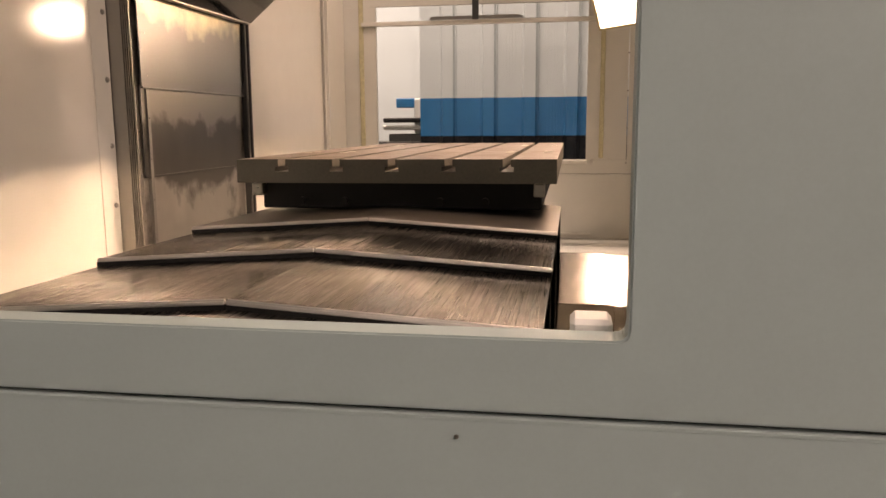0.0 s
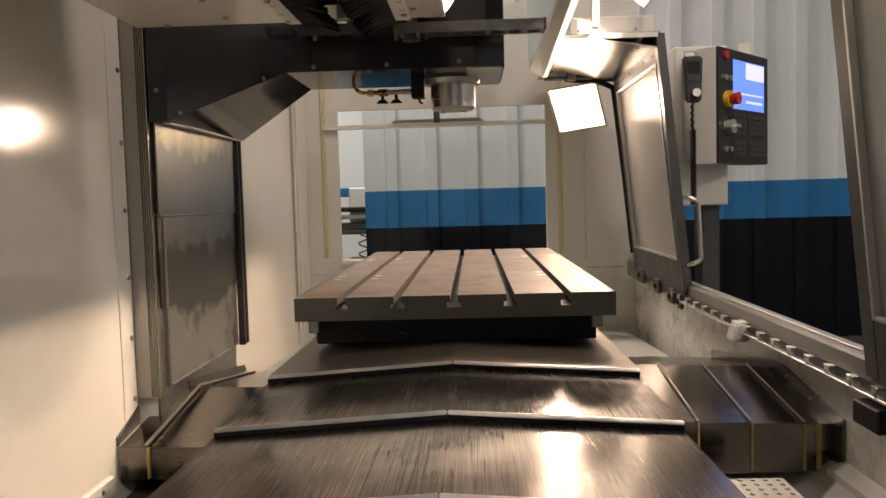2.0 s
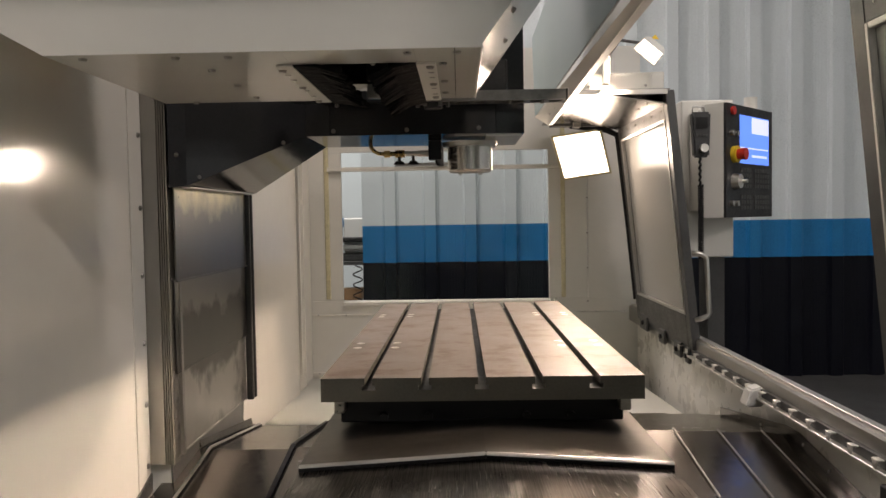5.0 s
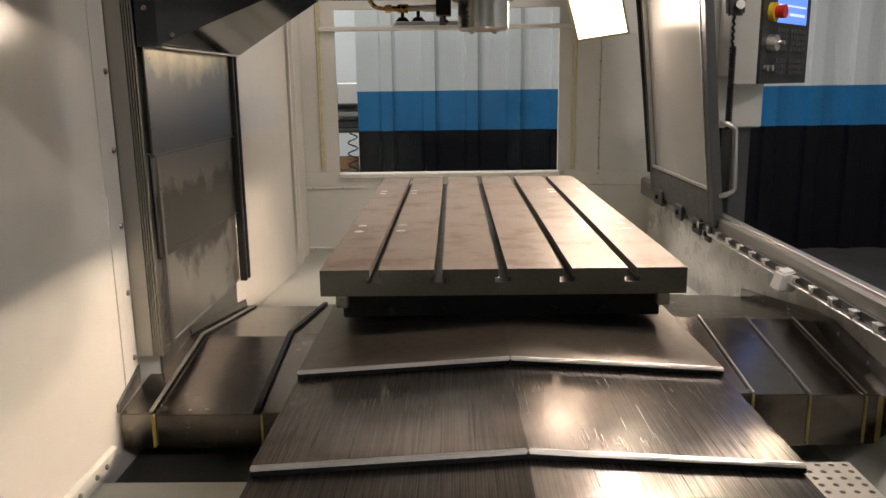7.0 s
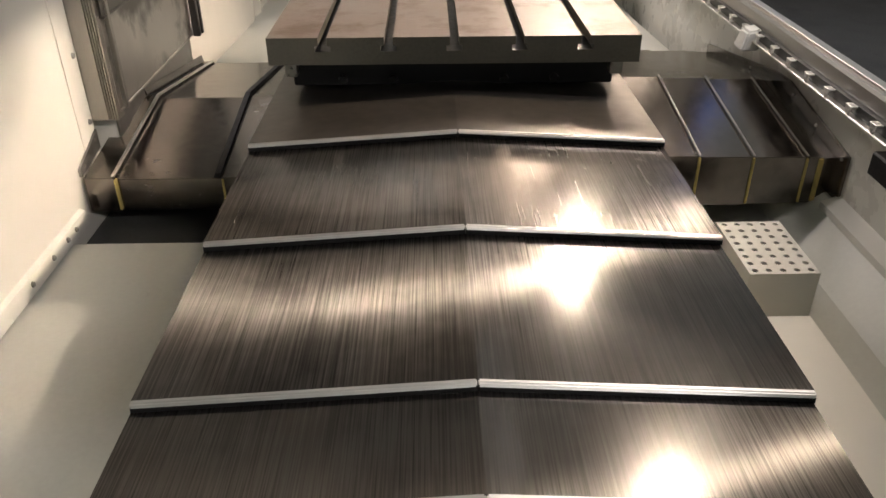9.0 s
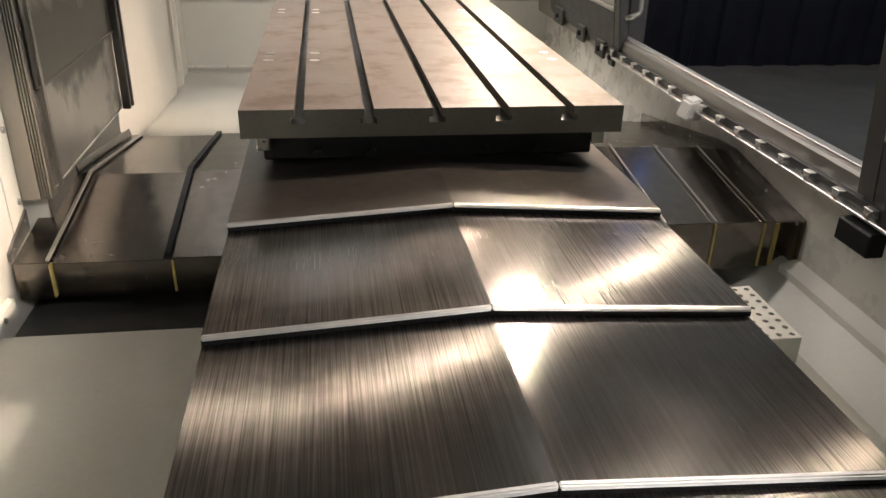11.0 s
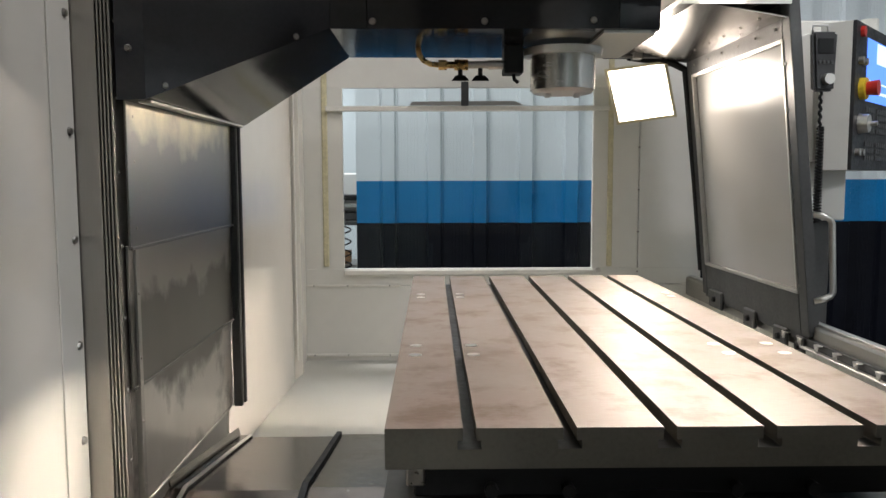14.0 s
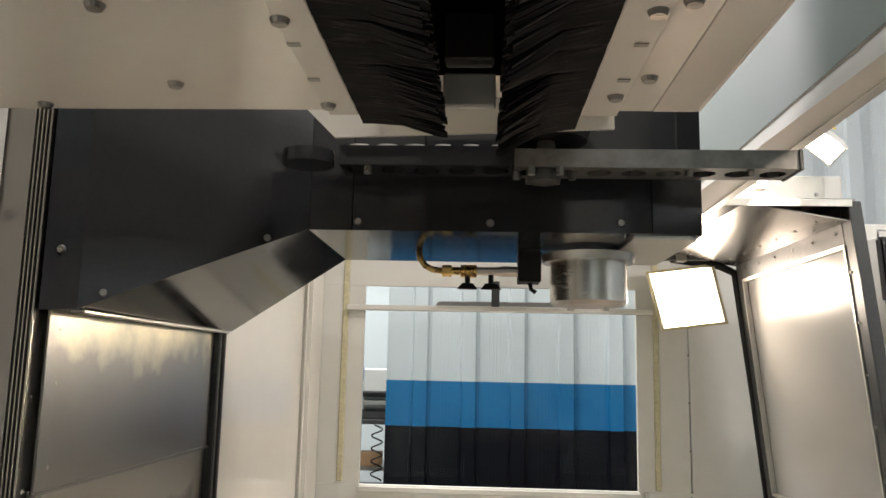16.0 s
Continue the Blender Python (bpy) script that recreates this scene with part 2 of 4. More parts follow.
def box(x0, x1, y0, y1, z0, z1, bevel=0.002, bm=None):
    b = bmesh.new()
    bmesh.ops.create_cube(b, size=1)
    bmesh.ops.scale(b, vec=(x1 - x0, y1 - y0, z1 - z0), verts=b.verts)
    bmesh.ops.translate(b, vec=((x0 + x1) / 2, (y0 + y1) / 2, (z0 + z1) / 2), verts=b.verts)
    if bevel:
        bmesh.ops.bevel(b, geom=b.edges[:], offset=min(bevel, 0.45 * min(x1 - x0, y1 - y0, z1 - z0)), segments=1, affect="EDGES")
    return merge(bm, b)


def merge(bm, b):
    if bm is None:
        return b
    me = bpy.data.meshes.new("tmp")
    b.to_mesh(me)
    b.free()
    bm.from_mesh(me)
    bpy.data.meshes.remove(me)
    return bm


def hull_prism(bottom, top, bm=None, bevel=0.0):
    """A solid between two rings of points with the same count."""
    b = bmesh.new()
    lo, hi = [b.verts.new(v) for v in bottom], [b.verts.new(v) for v in top]
    n = len(lo)
    b.faces.new(lo[::-1])
    b.faces.new(hi)
    for i in range(n):
        b.faces.new((lo[i], lo[(i + 1) % n], hi[(i + 1) % n], hi[i]))
    bmesh.ops.recalc_face_normals(b, faces=b.faces)
    if bevel:
        bmesh.ops.bevel(b, geom=b.edges[:], offset=bevel, segments=2, affect="EDGES")
    return merge(bm, b)


def extrude_y(profile, y0, y1, bm=None, bevel=0.0):
    return hull_prism([(x, y0, z) for x, z in profile], [(x, y1, z) for x, z in profile], bm, bevel)


def extrude_x(profile, x0, x1, bm=None, bevel=0.0):
    return hull_prism([(x0, y, z) for y, z in profile], [(x1, y, z) for y, z in profile], bm, bevel)


def rod(a, b, r0, r1=None, seg=16, bm=None, bevel=0.0):
    a, b = Vector(a), Vector(b)
    c = bmesh.new()
    bmesh.ops.create_cone(c, cap_ends=True, segments=seg, radius1=r0, radius2=r0 if r1 is None else r1, depth=(b - a).length)
    if bevel:
        bmesh.ops.bevel(c, geom=[e for e in c.edges if len(e.link_faces) == 2 and min(len(f.verts) for f in e.link_faces) != max(len(f.verts) for f in e.link_faces)],
                        offset=bevel, segments=2, affect="EDGES")
    q = (b - a).to_track_quat("Z", "Y").to_matrix().to_4x4()
    c.transform(Matrix.Translation((a + b) / 2) @ q)
    return merge(bm, c)


def tube(points, r, seg=10, bm=None):
    """A round bar through points."""
    c = bmesh.new()
    pts = [Vector(p) for p in points]
    rings = []
    side = None
    for i, p in enumerate(pts):
        d = (pts[min(i + 1, len(pts) - 1)] - pts[max(i - 1, 0)]).normalized()
        if side is None:
            side = d.orthogonal().normalized()
        side = (side - d * side.dot(d)).normalized()
        up = d.cross(side)
        rings.append([c.verts.new(p + (side * math.cos(k * 2 * math.pi / seg) + up * math.sin(k * 2 * math.pi / seg)) * r) for k in range(seg)])
    for a, b in zip(rings, rings[1:]):
        for k in range(seg):
            c.faces.new((a[k], a[(k + 1) % seg], b[(k + 1) % seg], b[k]))
    c.faces.new(rings[0][::-1])
    c.faces.new(rings[-1])
    for f in c.faces:
        f.smooth = True
    return merge(bm, c)


def smooth(bm):
    """Rounds the shading of curved sides and keeps the rims crisp."""
    bm.normal_update()
    for f in bm.faces:
        f.smooth = True
    for e in bm.edges:
        if len(e.link_faces) == 2 and e.calc_face_angle(0.0) > 0.7:
            e.smooth = False
    return bm


def screw_mesh(r=0.006, h=0.003, material=SCREW):
    bm = rod((0, 0, 0), (0, 0, h), r, r * 0.75, 12)
    rod((0, 0, h * 0.9), (0, 0, h * 1.05), r * 0.42, r * 0.42, 6, bm)
    me = bpy.data.meshes.new("screw")
    bm.to_mesh(me)
    bm.free()
    me.materials.append(material)
    return me


SCREWS = {}


def screw(parent, at, normal, r=0.006):
    key = round(r * 1e4)
    if key not in SCREWS:
        SCREWS[key] = screw_mesh(r, r * 0.55)
    ob = new("screw", SCREWS[key])
    ob.parent = parent
    ob.matrix_basis = Matrix.Translation(Vector(at) - ORIGIN[parent.name]) @ Vector(normal).to_track_quat("Z", "Y").to_matrix().to_4x4()
    ORIGIN[ob.name] = ORIGIN[parent.name]
    return ob


XL, XR = -0.915, 0.915          # inner faces of the enclosure
YF, YB = -1.06, 2.75            # front panel and back wall
ZTOP = 2.3

# ---- shop around the machine ----
solid("shop_floor", box(-8, 7, -6, 9, -0.1, 0.0, 0), CONCRETE, "grey stained concrete shop floor", "floor", "structure")
# Ceiling and plain walls are unseen, added white to bounce light inwards.
solid("shop_ceiling", box(-8, 7, -6, 9, 5.0, 5.1, 0), WALLWHITE, "unseen pale shop ceiling, added to bounce light", "ceiling", "structure")
solid("shop_wall_left", box(-8.1, -8, -6, 9, 0, 5, 0), WALLWHITE, "unseen plain white shop wall, added to bounce light", "wall", "structure")
solid("shop_wall_right", box(7, 7.1, -6, 4.9, 0, 5, 0), WALLWHITE, "unseen plain white shop wall, added to bounce light", "wall", "structure")
solid("shop_wall_rear", box(-8, 7, -6.1, -6, 0, 5, 0), WALLWHITE, "unseen plain white shop wall, added to bounce light", "wall", "structure")
far_wall = solid("shop_wall_far", box(-8, 0.5, 9, 9.1, 0, 5, 0), WALLWHITE, "white shop wall beyond the partition", "wall", "structure")
solid("shop_wall_side", box(-0.80, -0.76, 4.80, 9, 0, 5, 0), WALLWHITE, "unseen plain white shop wall, added to bounce light", "wall", "structure")

# corrugated partition in three painted bands
ZB1, ZB2 = 0.983, 1.288
part_wall = thing("corrugated_wall", (0, 4.74, 0), "corrugated metal wall painted black, blue and white", "wall", kind="structure")


def corrugated(z0, z1, yoff=0.0):
    bm = bmesh.new()
    pitch, x0, x1 = 0.3315, -0.845, 6.98
    pts = [(x0, 4.74)]
    for k in range(-1, 24):
        c = -0.611 + pitch * k
        if c + 0.09 > x1 or c - 0.09 < x0:
            continue
        pts += [(c - 0.070, 4.74), (c - 0.066, 4.733), (c - 0.058, 4.733), (c - 0.044, 4.702), (c + 0.044, 4.702), (c + 0.058, 4.733), (c + 0.066, 4.733), (c + 0.070, 4.74)]
        for d in (0.135, 0.160, 0.185, 0.210):
            pts += [(c + d - 0.004, 4.74), (c + d, 4.7388), (c + d + 0.004, 4.74)]
    pts.append((x1, 4.74))
    lo, hi = [bm.verts.new((x, y, z0)) for x, y in pts], [bm.verts.new((x, y, z1)) for x, y in pts]
    blo, bhi = [bm.verts.new((x, y + 0.02, z0)) for x, y in pts], [bm.verts.new((x, y + 0.02, z1)) for x, y in pts]
    for i in range(len(pts) - 1):
        bm.faces.new((lo[i], lo[i + 1], hi[i + 1], hi[i]))
        bm.faces.new((blo[i + 1], blo[i], bhi[i], bhi[i + 1]))
    bm.faces.new((lo[0], hi[0], bhi[0], blo[0]))
    return bm


part("black_band", corrugated(0.0, ZB1), WALLBLACK, part_wall, "black painted lower band")
part("blue_band", corrugated(ZB1, ZB2), WALLBLUE, part_wall, "blue painted middle band")
part("white_band", corrugated(ZB2, 5.0), WALLWHITE, part_wall, "pale painted upper band")

# equipment beyond the partition's edge
bench = thing("work_bench", (-1.3, 6.8, 0), "dark steel work bench with a lower shelf", "bench")
part("top", box(-1.9, -0.95, 6.5, 7.1, 0.86, 0.90), DARK, bench)
part("shelf", box(-1.88, -0.97, 6.52, 7.08, 0.45, 0.48), ALU, bench)
for x in (-1.88, -1.02):
    for y in (6.52, 7.04):
        part("leg", box(x, x + 0.05, y, y + 0.05, 0, 0.86), DARK, bench)
mill = thing("bench_machine", (-1.25, 6.7, 0.90), "pale grey bench machine with black slide on a bench", "machine")
part("base", box(-1.55, -0.98, 6.6, 6.9, 0.90, 0.98, 0.01), DARK, mill)
part("slide", box(-1.6, -0.97, 6.55, 6.75, 1.02, 1.07, 0.01), STEEL, mill)
part("guard", box(-1.6, -0.98, 6.55, 6.8, 1.10, 1.15, 0.01), BLACK, mill)
part("column", box(-1.3, -1.0, 6.75, 6.95, 0.98, 1.36, 0.015), WHITE, mill)
part("blue_cap", box(-1.5, -1.3, 6.75, 6.95, 1.26, 1.36, 0.01), WALLBLUE, mill)
carton = solid("carton", box(-1.3, -1.1, 6.6, 6.8, 0.48, 0.60, 0.005), mat("cardboard", (0.35, 0.2, 0.1), 0.8), "brown cardboard carton on the bench shelf", "box")
cable = solid("coiled_cable", tube([(-1.12 + 0.05 * math.cos(a * 0.7), 6.48, 0.37 + a * 0.0125) for a in range(40)], 0.008, 6), BLACK, "black coiled cable hanging at the bench", "cable")

# ---- machine enclosure: setting ----
wall_left = solid("wall_left", extrude_y([(XL, 0.40), (XL, ZTOP), (XL - 0.03, ZTOP), (XL - 0.03, 0.40)], YF + 0.005, 0.425), CREAM,
                  "cream painted sheet metal enclosure wall", "wall", "structure")
wall_left_back = solid("wall_left_back", box(XL - 0.03, -0.868, 1.20, 2.235, 0.40, ZTOP, 0.002), CREAM, "cream painted sheet metal enclosure wall", "wall", "structure")
wall_left_mid = solid("wall_left_mid", box(XL - 0.03, -0.875, 0.475, 1.197, 0.40, ZTOP, 0.0), CREAM_MATT, "cream wall behind the column cover", "wall", "structure")
corner_post = solid("corner_post", extrude_y([(-0.90, 0.45), (-0.835, 0.50), (-0.835, ZTOP), (-0.90, ZTOP)], 2.238, 2.262), CREAM, "cream folded corner trim", "trim", "structure")
part("bead", box(-0.858, -0.850, 2.228, 2.237, 0.56, ZTOP, 0.002), CREAM, corner_post)
solid("wall_left_end", box(-0.945, -0.90, 2.264, YB - 0.002, 0.35, ZTOP, 0), CREAM, "cream painted sheet metal enclosure wall", "wall", "structure")

# back wall with its window opening
WX0, WX1, WZ0, WZ1 = -0.715, 0.466, 0.878, 1.728
back = thing("wall_back", (0, YB, 0.4), "cream painted end wall with a window opening", "wall", kind="structure")
part("lower_panel", box(-0.944, 0.99, YB, YB + 0.03, 0.35, 0.797, 0.002), CREAM_MATT, back)
part("sill_panel", box(-0.944, 0.99, YB + 0.004, YB + 0.03, 0.80, WZ0, 0.001), CREAM_MATT, back)
part("side_panel", box(-0.944, WX0, YB + 0.004, YB + 0.03, WZ0 + 0.0005, WZ1, 0.001), CREAM_MATT, back)
part("side_panel", box(WX1, 0.684, YB + 0.004, YB + 0.03, WZ0 + 0.0005, WZ1, 0.001), CREAM_MATT, back)
part("corner_panel", box(0.688, 0.99, YB, YB + 0.03, WZ0 + 0.0005, WZ1, 0.001), CREAM_MATT, back)
part("head_panel", box(-0.944, 0.99, YB + 0.004, YB + 0.03, WZ1 + 0.0005, ZTOP, 0.001), CREAM_MATT, back)
part("seam_lip", box(-0.90, -0.45, YB - 0.008, YB - 0.001, 0.793, 0.803, 0.001), CREAM, back)
part("base_lip", box(-0.90, 0.5, YB - 0.012, YB - 0.001, 0.455, 0.47, 0.002), CREAM, back)
part("sill", box(WX0 - 0.0, WX1 + 0.005, YB - 0.02, YB + 0.03, WZ0 - 0.028, WZ0 - 0.003, 0.004), CREAM, back, "cream window sill strip")
part("aged_seal_strip", box(-0.812, -0.785, YB - 0.006, YB + 0.003, 0.89, ZTOP - 0.2, 0.004), AGED, back, "yellowed vertical sealing strip")
part("aged_seal_strip", box(0.535, 0.560, YB - 0.006, YB + 0.003, 0.885, ZTOP - 0.2, 0.004), AGED, back, "yellowed vertical sealing strip")
for z in (0.86, 1.05, 1.25, 1.45, 1.62):
    screw(back, (0.684, YB - 0.001, z), (0, -1, 0), 0.005)
for x in (-0.86, -0.70, -0.5):
    screw(back, (x, YB - 0.008, 0.798), (0, -1, 0), 0.004)
    screw(back, (x, YB - 0.012, 0.463), (0, -1, 0), 0.004)
part("knob", smooth(rod((0.497, YB - 0.022, 0.868), (0.497, YB - 0.0005, 0.868), 0.009, 0.013, 14)), STEEL, back, "small steel bolt")
window_back = thing("window_1", (0, YB + 0.012, WZ0), "clear window pane in the machine's end wall", "window", kind="structure")
pane = part("pane", box(WX0, WX1, YB + 0.012, YB + 0.016, WZ0, WZ1, 0), GLASS, window_back)
pane.visible_shadow = False
bar = thing("window_bar", (0, YB - 0.02, 1.63), "cream bar with a flat steel blade across the end window", "bar")
part("rail", box(-0.79, 0.535, YB - 0.035, YB - 0.002, 1.618, 1.642, 0.004), CREAM, bar)
part("blade", extrude_y([(-0.40, 1.6425), (0.13, 1.6425), (0.09, 1.662), (-0.385, 1.66)], YB - 0.05, YB - 0.04), ALU, bar)
part("stem", box(-0.160, -0.125, YB - 0.055, YB - 0.04, 1.64, 1.75, 0.002), DARK, bar)

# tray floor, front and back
# Dark strip, lower than the tray floor, from y 0.146 on.
solid("tray_low_strip", box(-0.912, 0.36, 0.146, 0.9, 0.39, 0.43, 0.002), DARK, "dark lower floor strip under the steel cover", "floor", "structure")
solid("tray_floor", box(-0.912, 0.36, YF + 0.004, 0.145, 0.43, 0.475, 0.002), FLOOR, "grey-green painted chip tray floor", "floor", "structure")
solid("tray_floor_back", hull_prism([(-0.912, 0.92, 0.40), (0.9, 0.92, 0.40), (0.9, YB, 0.36), (-0.912, YB, 0.36)],
                                    [(-0.912, 0.92, 0.53), (0.9, 0.92, 0.53), (0.9, YB, 0.435), (-0.912, YB, 0.435)]), FLOOR, "cream sloping tray floor behind the table", "floor", "structure")
solid("tray_floor_right", extrude_y([(0.362, 0.40), (0.362, 0.50), (0.70, 0.50), (0.715, 0.40)], YF + 0.004, -0.22, None, 0.0), CREAM, "cream painted flat tray panel", "floor", "structure")
solid("tray_trough", extrude_y([(0.36, 0.36), (0.961, 0.36), (0.961, 0.515), (0.945, 0.515), (0.83, 0.43), (0.36, 0.398)], YF + 0.004, 0.9), FLOOR, "blue-grey sloping coolant trough", "floor", "structure")
foot = solid("wall_foot_lip", extrude_y([(0.918, 0.497), (0.918, 0.515), (0.9615, 0.53), (0.9615, 0.508)], YF + 0.01, 0.24), CREAM, "chipped cream ledge along the enclosure wall", "trim", "structure")
foot_l = solid("wall_foot_strip", extrude_y([(XL + 0.002, 0.478), (XL + 0.018, 0.478), (XL + 0.014, 0.515), (XL + 0.002, 0.52)], YF + 0.01, 0.24), CREAM, "cream strip screwed along the wall foot", "trim", "structure")
for y in (-0.85, -0.55, -0.268, -0.068, 0.04, 0.12, 0.17):
    screw(foot_l, (XL + 0.017, y, 0.50), (1, 0, 0.1), 0.007)

# right enclosure wall below the door opening
wall_r = solid("wall_right", box(0.962, 0.99, YF + 0.004, 2.735, 0.40, 0.795, 0.002), WALL_STAINED, "cream painted enclosure wall below the doors", "wall", "structure")
sill_r = thing("door_sill", (XR, 0.5, 0.8), "steel door sill with a bright edge and a hook rail", "sill", kind="structure")
part("sill_cap", extrude_y([(0.914, 0.7955), (0.952, 0.7955), (0.952, 0.836), (0.928, 0.838), (0.918, 0.834), (0.914, 0.826)], YF + 0.004, 2.73), ALU, sill_r)
part("sill_edge", box(0.926, 0.951, YF + 0.004, 2.73, 0.8385, 0.843, 0.001), LIP, sill_r, "bright top edge")
part("under_sheet", box(0.9145, 0.961, YF + 0.004, 2.73, 0.752, 0.7953, 0.001), ALU, sill_r)
part("rail_strip", box(0.885, 0.914, YF + 0.004, 1.52, 0.760, 0.768, 0.002), LIP, sill_r)
# Dark strip fills the gap behind the hooks to paint its shade.
part("gap_shade", box(0.900, 0.914, YF + 0.004, 1.52, 0.7685, 0.792, 0.0), DARK, sill_r)
for i in range(16):
    y = -0.05 + i * 0.112
    if abs(y - 0.79) < 0.05:
        continue
    bm = box(0.884, 0.913, y - 0.014, y + 0.014, 0.787, 0.791, 0.001)
    hull_prism([(0.884, y - 0.005, 0.7685), (0.888, y - 0.005, 0.7685), (0.888, y + 0.005, 0.7685), (0.884, y + 0.005, 0.7685)],
               [(0.884, y - 0.011, 0.787), (0.888, y - 0.011, 0.787), (0.888, y + 0.011, 0.787), (0.884, y + 0.011, 0.787)], bm)
    rod((0.8838, y, 0.778), (0.881, y, 0.778), 0.0035, seg=8, bm=bm)
    part("hook", bm, LIP, sill_r)
part("stop_block", hull_prism([(0.855, 0.76, 0.735), (0.91, 0.76, 0.735), (0.91, 0.83, 0.735), (0.855, 0.83, 0.735)],
                              [(0.87, 0.765, 0.79), (0.91, 0.765, 0.80), (0.91, 0.825, 0.80), (0.87, 0.825, 0.79)], None, 0.006), WHITE, sill_r, "white plastic stop block")

# machine column behind the left wall, and lower casing
solid("machine_column", box(-1.7, XL - 0.032, -0.2, 1.8, 0.0, 2.6, 0.01), OUTER, "grey machine column casing", "column", "structure")
solid("machine_base", box(-0.95, 0.96, -1.04, 2.78, 0.0, 0.35, 0.01), OUTER, "grey machine base casing", "base", "structure")

# front end panel with the opening through which the camera looks
front = thing("end_panel", (0, YF, 0), "grey painted machine end panel with a large opening", "panel", kind="structure")
part("lower_sheet", box(-1.7, 1.2, YF - 0.03, YF, 0.0, 0.8515, 0.002), OUTER, front)
part("lower_lip", box(-1.7, 1.2, YF - 0.0308, YF - 0.03, 0.848, 0.8512, 0.0003), OUTER, front)
part("backing", box(-1.7, 1.2, YF - 0.02, YF - 0.004, 0.8515, 0.8555, 0), BLACK, front)
part("opening_sheet", extrude_y([(-1.7, 0.8555), (1.2, 0.8555), (1.2, ZTOP), (0.4275, ZTOP), (0.4275, 0.923), (0.4255, 0.917), (0.4195, 0.915), (-1.7, 0.915)], YF - 0.03, YF, None, 0.0015), OUTER, front)
part("left_sheet", box(-1.7, XL, YF - 0.03, YF, 0.9155, ZTOP, 0.002), OUTER, front)
part("head_sheet", box(XL, 0.427, YF - 0.03, YF, 2.1, ZTOP, 0.002), OUTER, front)
screw(front, (0.3, YF - 0.031, 0.835), (0, -1, 0), 0.002)
solid("latch_block", box(0.385, 0.418, YF + 0.004, YF + 0.04, 0.905, 0.922, 0.004), WHITE, "small white plastic block at the opening's corner", "block")

# ---- column jamb and Z-axis cover ----
jamb = thing("ribbed_jamb", (-0.885, 0.43, 0.675), "ribbed aluminium guide profile beside the column cover", "guide rail")
prof = [(-0.925, 0.428), (-0.895, 0.428)]
for i in range(4):
    x = -0.871 + i * 0.0063
    prof += [(x, 0.428), (x + 0.001, 0.434), (x + 0.0032, 0.434), (x + 0.0042, 0.428)]
prof += [(-0.845, 0.428), (-0.845, 0.472), (-0.925, 0.472)]
rib = part("profile", hull_prism([(x, y, 0.675) for x, y in prof], [(x, y, 2.28) for x, y in prof]), ALU, jamb)
for z in (0.80, 0.93, 1.06, 1.19, 1.32, 1.45, 1.58):
    screw(rib, (-0.848 + 0.003, 0.444, z), (1, 0, 0), 0.004)
for z in (0.62, 0.68, 0.85, 1.02, 1.205, 1.39, 1.587):
    screw(wall_left, (XL + 0.0035, 0.405, z), (1, 0, 0), 0.008)

solid("wall_edge_strip", box(XL + 0.0005, XL + 0.0035, 0.345, 0.4245, 0.585, 2.28, 0.001), CREAM, "cream edge strip screwed along the column opening", "trim", "structure")
zcover = thing("column_cover", (-0.84, 0.8, 0.69), "stained stainless telescopic cover of the vertical axis, dark reflection painted in", "way cover")
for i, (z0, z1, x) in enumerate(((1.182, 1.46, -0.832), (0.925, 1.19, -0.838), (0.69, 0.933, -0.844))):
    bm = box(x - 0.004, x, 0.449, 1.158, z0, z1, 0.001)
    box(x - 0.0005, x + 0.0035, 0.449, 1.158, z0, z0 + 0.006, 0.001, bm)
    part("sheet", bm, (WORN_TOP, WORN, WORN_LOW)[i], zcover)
part("edge_strip", box(-0.843, -0.818, 1.160, 1.178, 0.685, 1.46, 0.003), DARK, zcover)
part("edge_strip", box(-0.840, -0.812, 1.180, 1.192, 0.69, 1.46, 0.003), DARK, zcover)
strip = part("side_strip", box(-0.846, -0.833, 0.4735, 0.489, 0.69, 1.44, 0.001), ALU, zcover, "pale edge strip")
for z in (0.74, 0.86, 0.98, 1.10, 1.22, 1.34, 1.42):
    screw(strip, (-0.8335, 0.481, z), (1, 0, 0), 0.004)
part("foot_sheet", box(-0.874, -0.868, 0.475, 1.19, 0.56, 0.70, 0.001), SCUFFED, zcover)

# ---- Y-axis way covers ----
def way_box(name, x_edges, front_y, zf, zc, zb, yc, yb, zlow, steps, label, seal):
    th = thing(name, ((x_edges[0] + x_edges[-1]) / 2, front_y, zlow), label, "way cover", "cross way covers")
    for i in range(len(x_edges) - 1):
        x0, x1 = x_edges[i], x_edges[i + 1]
        s = steps[i]
        ring = [(front_y - s, zlow), (front_y - s, zf + s), (yc, zc + s), (yb, zb + s), (yb, zlow)]
        part("cover_section", extrude_x(ring, x0 + 0.0005, x1 - 0.0005, None, 0.0015), BOXSTEEL, th)
    for x, s in seal:
        part("seal", box(x - 0.003, x + 0.003, front_y - s - 0.004, front_y - s + 0.01, zlow + 0.005, zf + s - 0.004, 0.001), YELLOW, th, "yellow wiper seal")
    return th


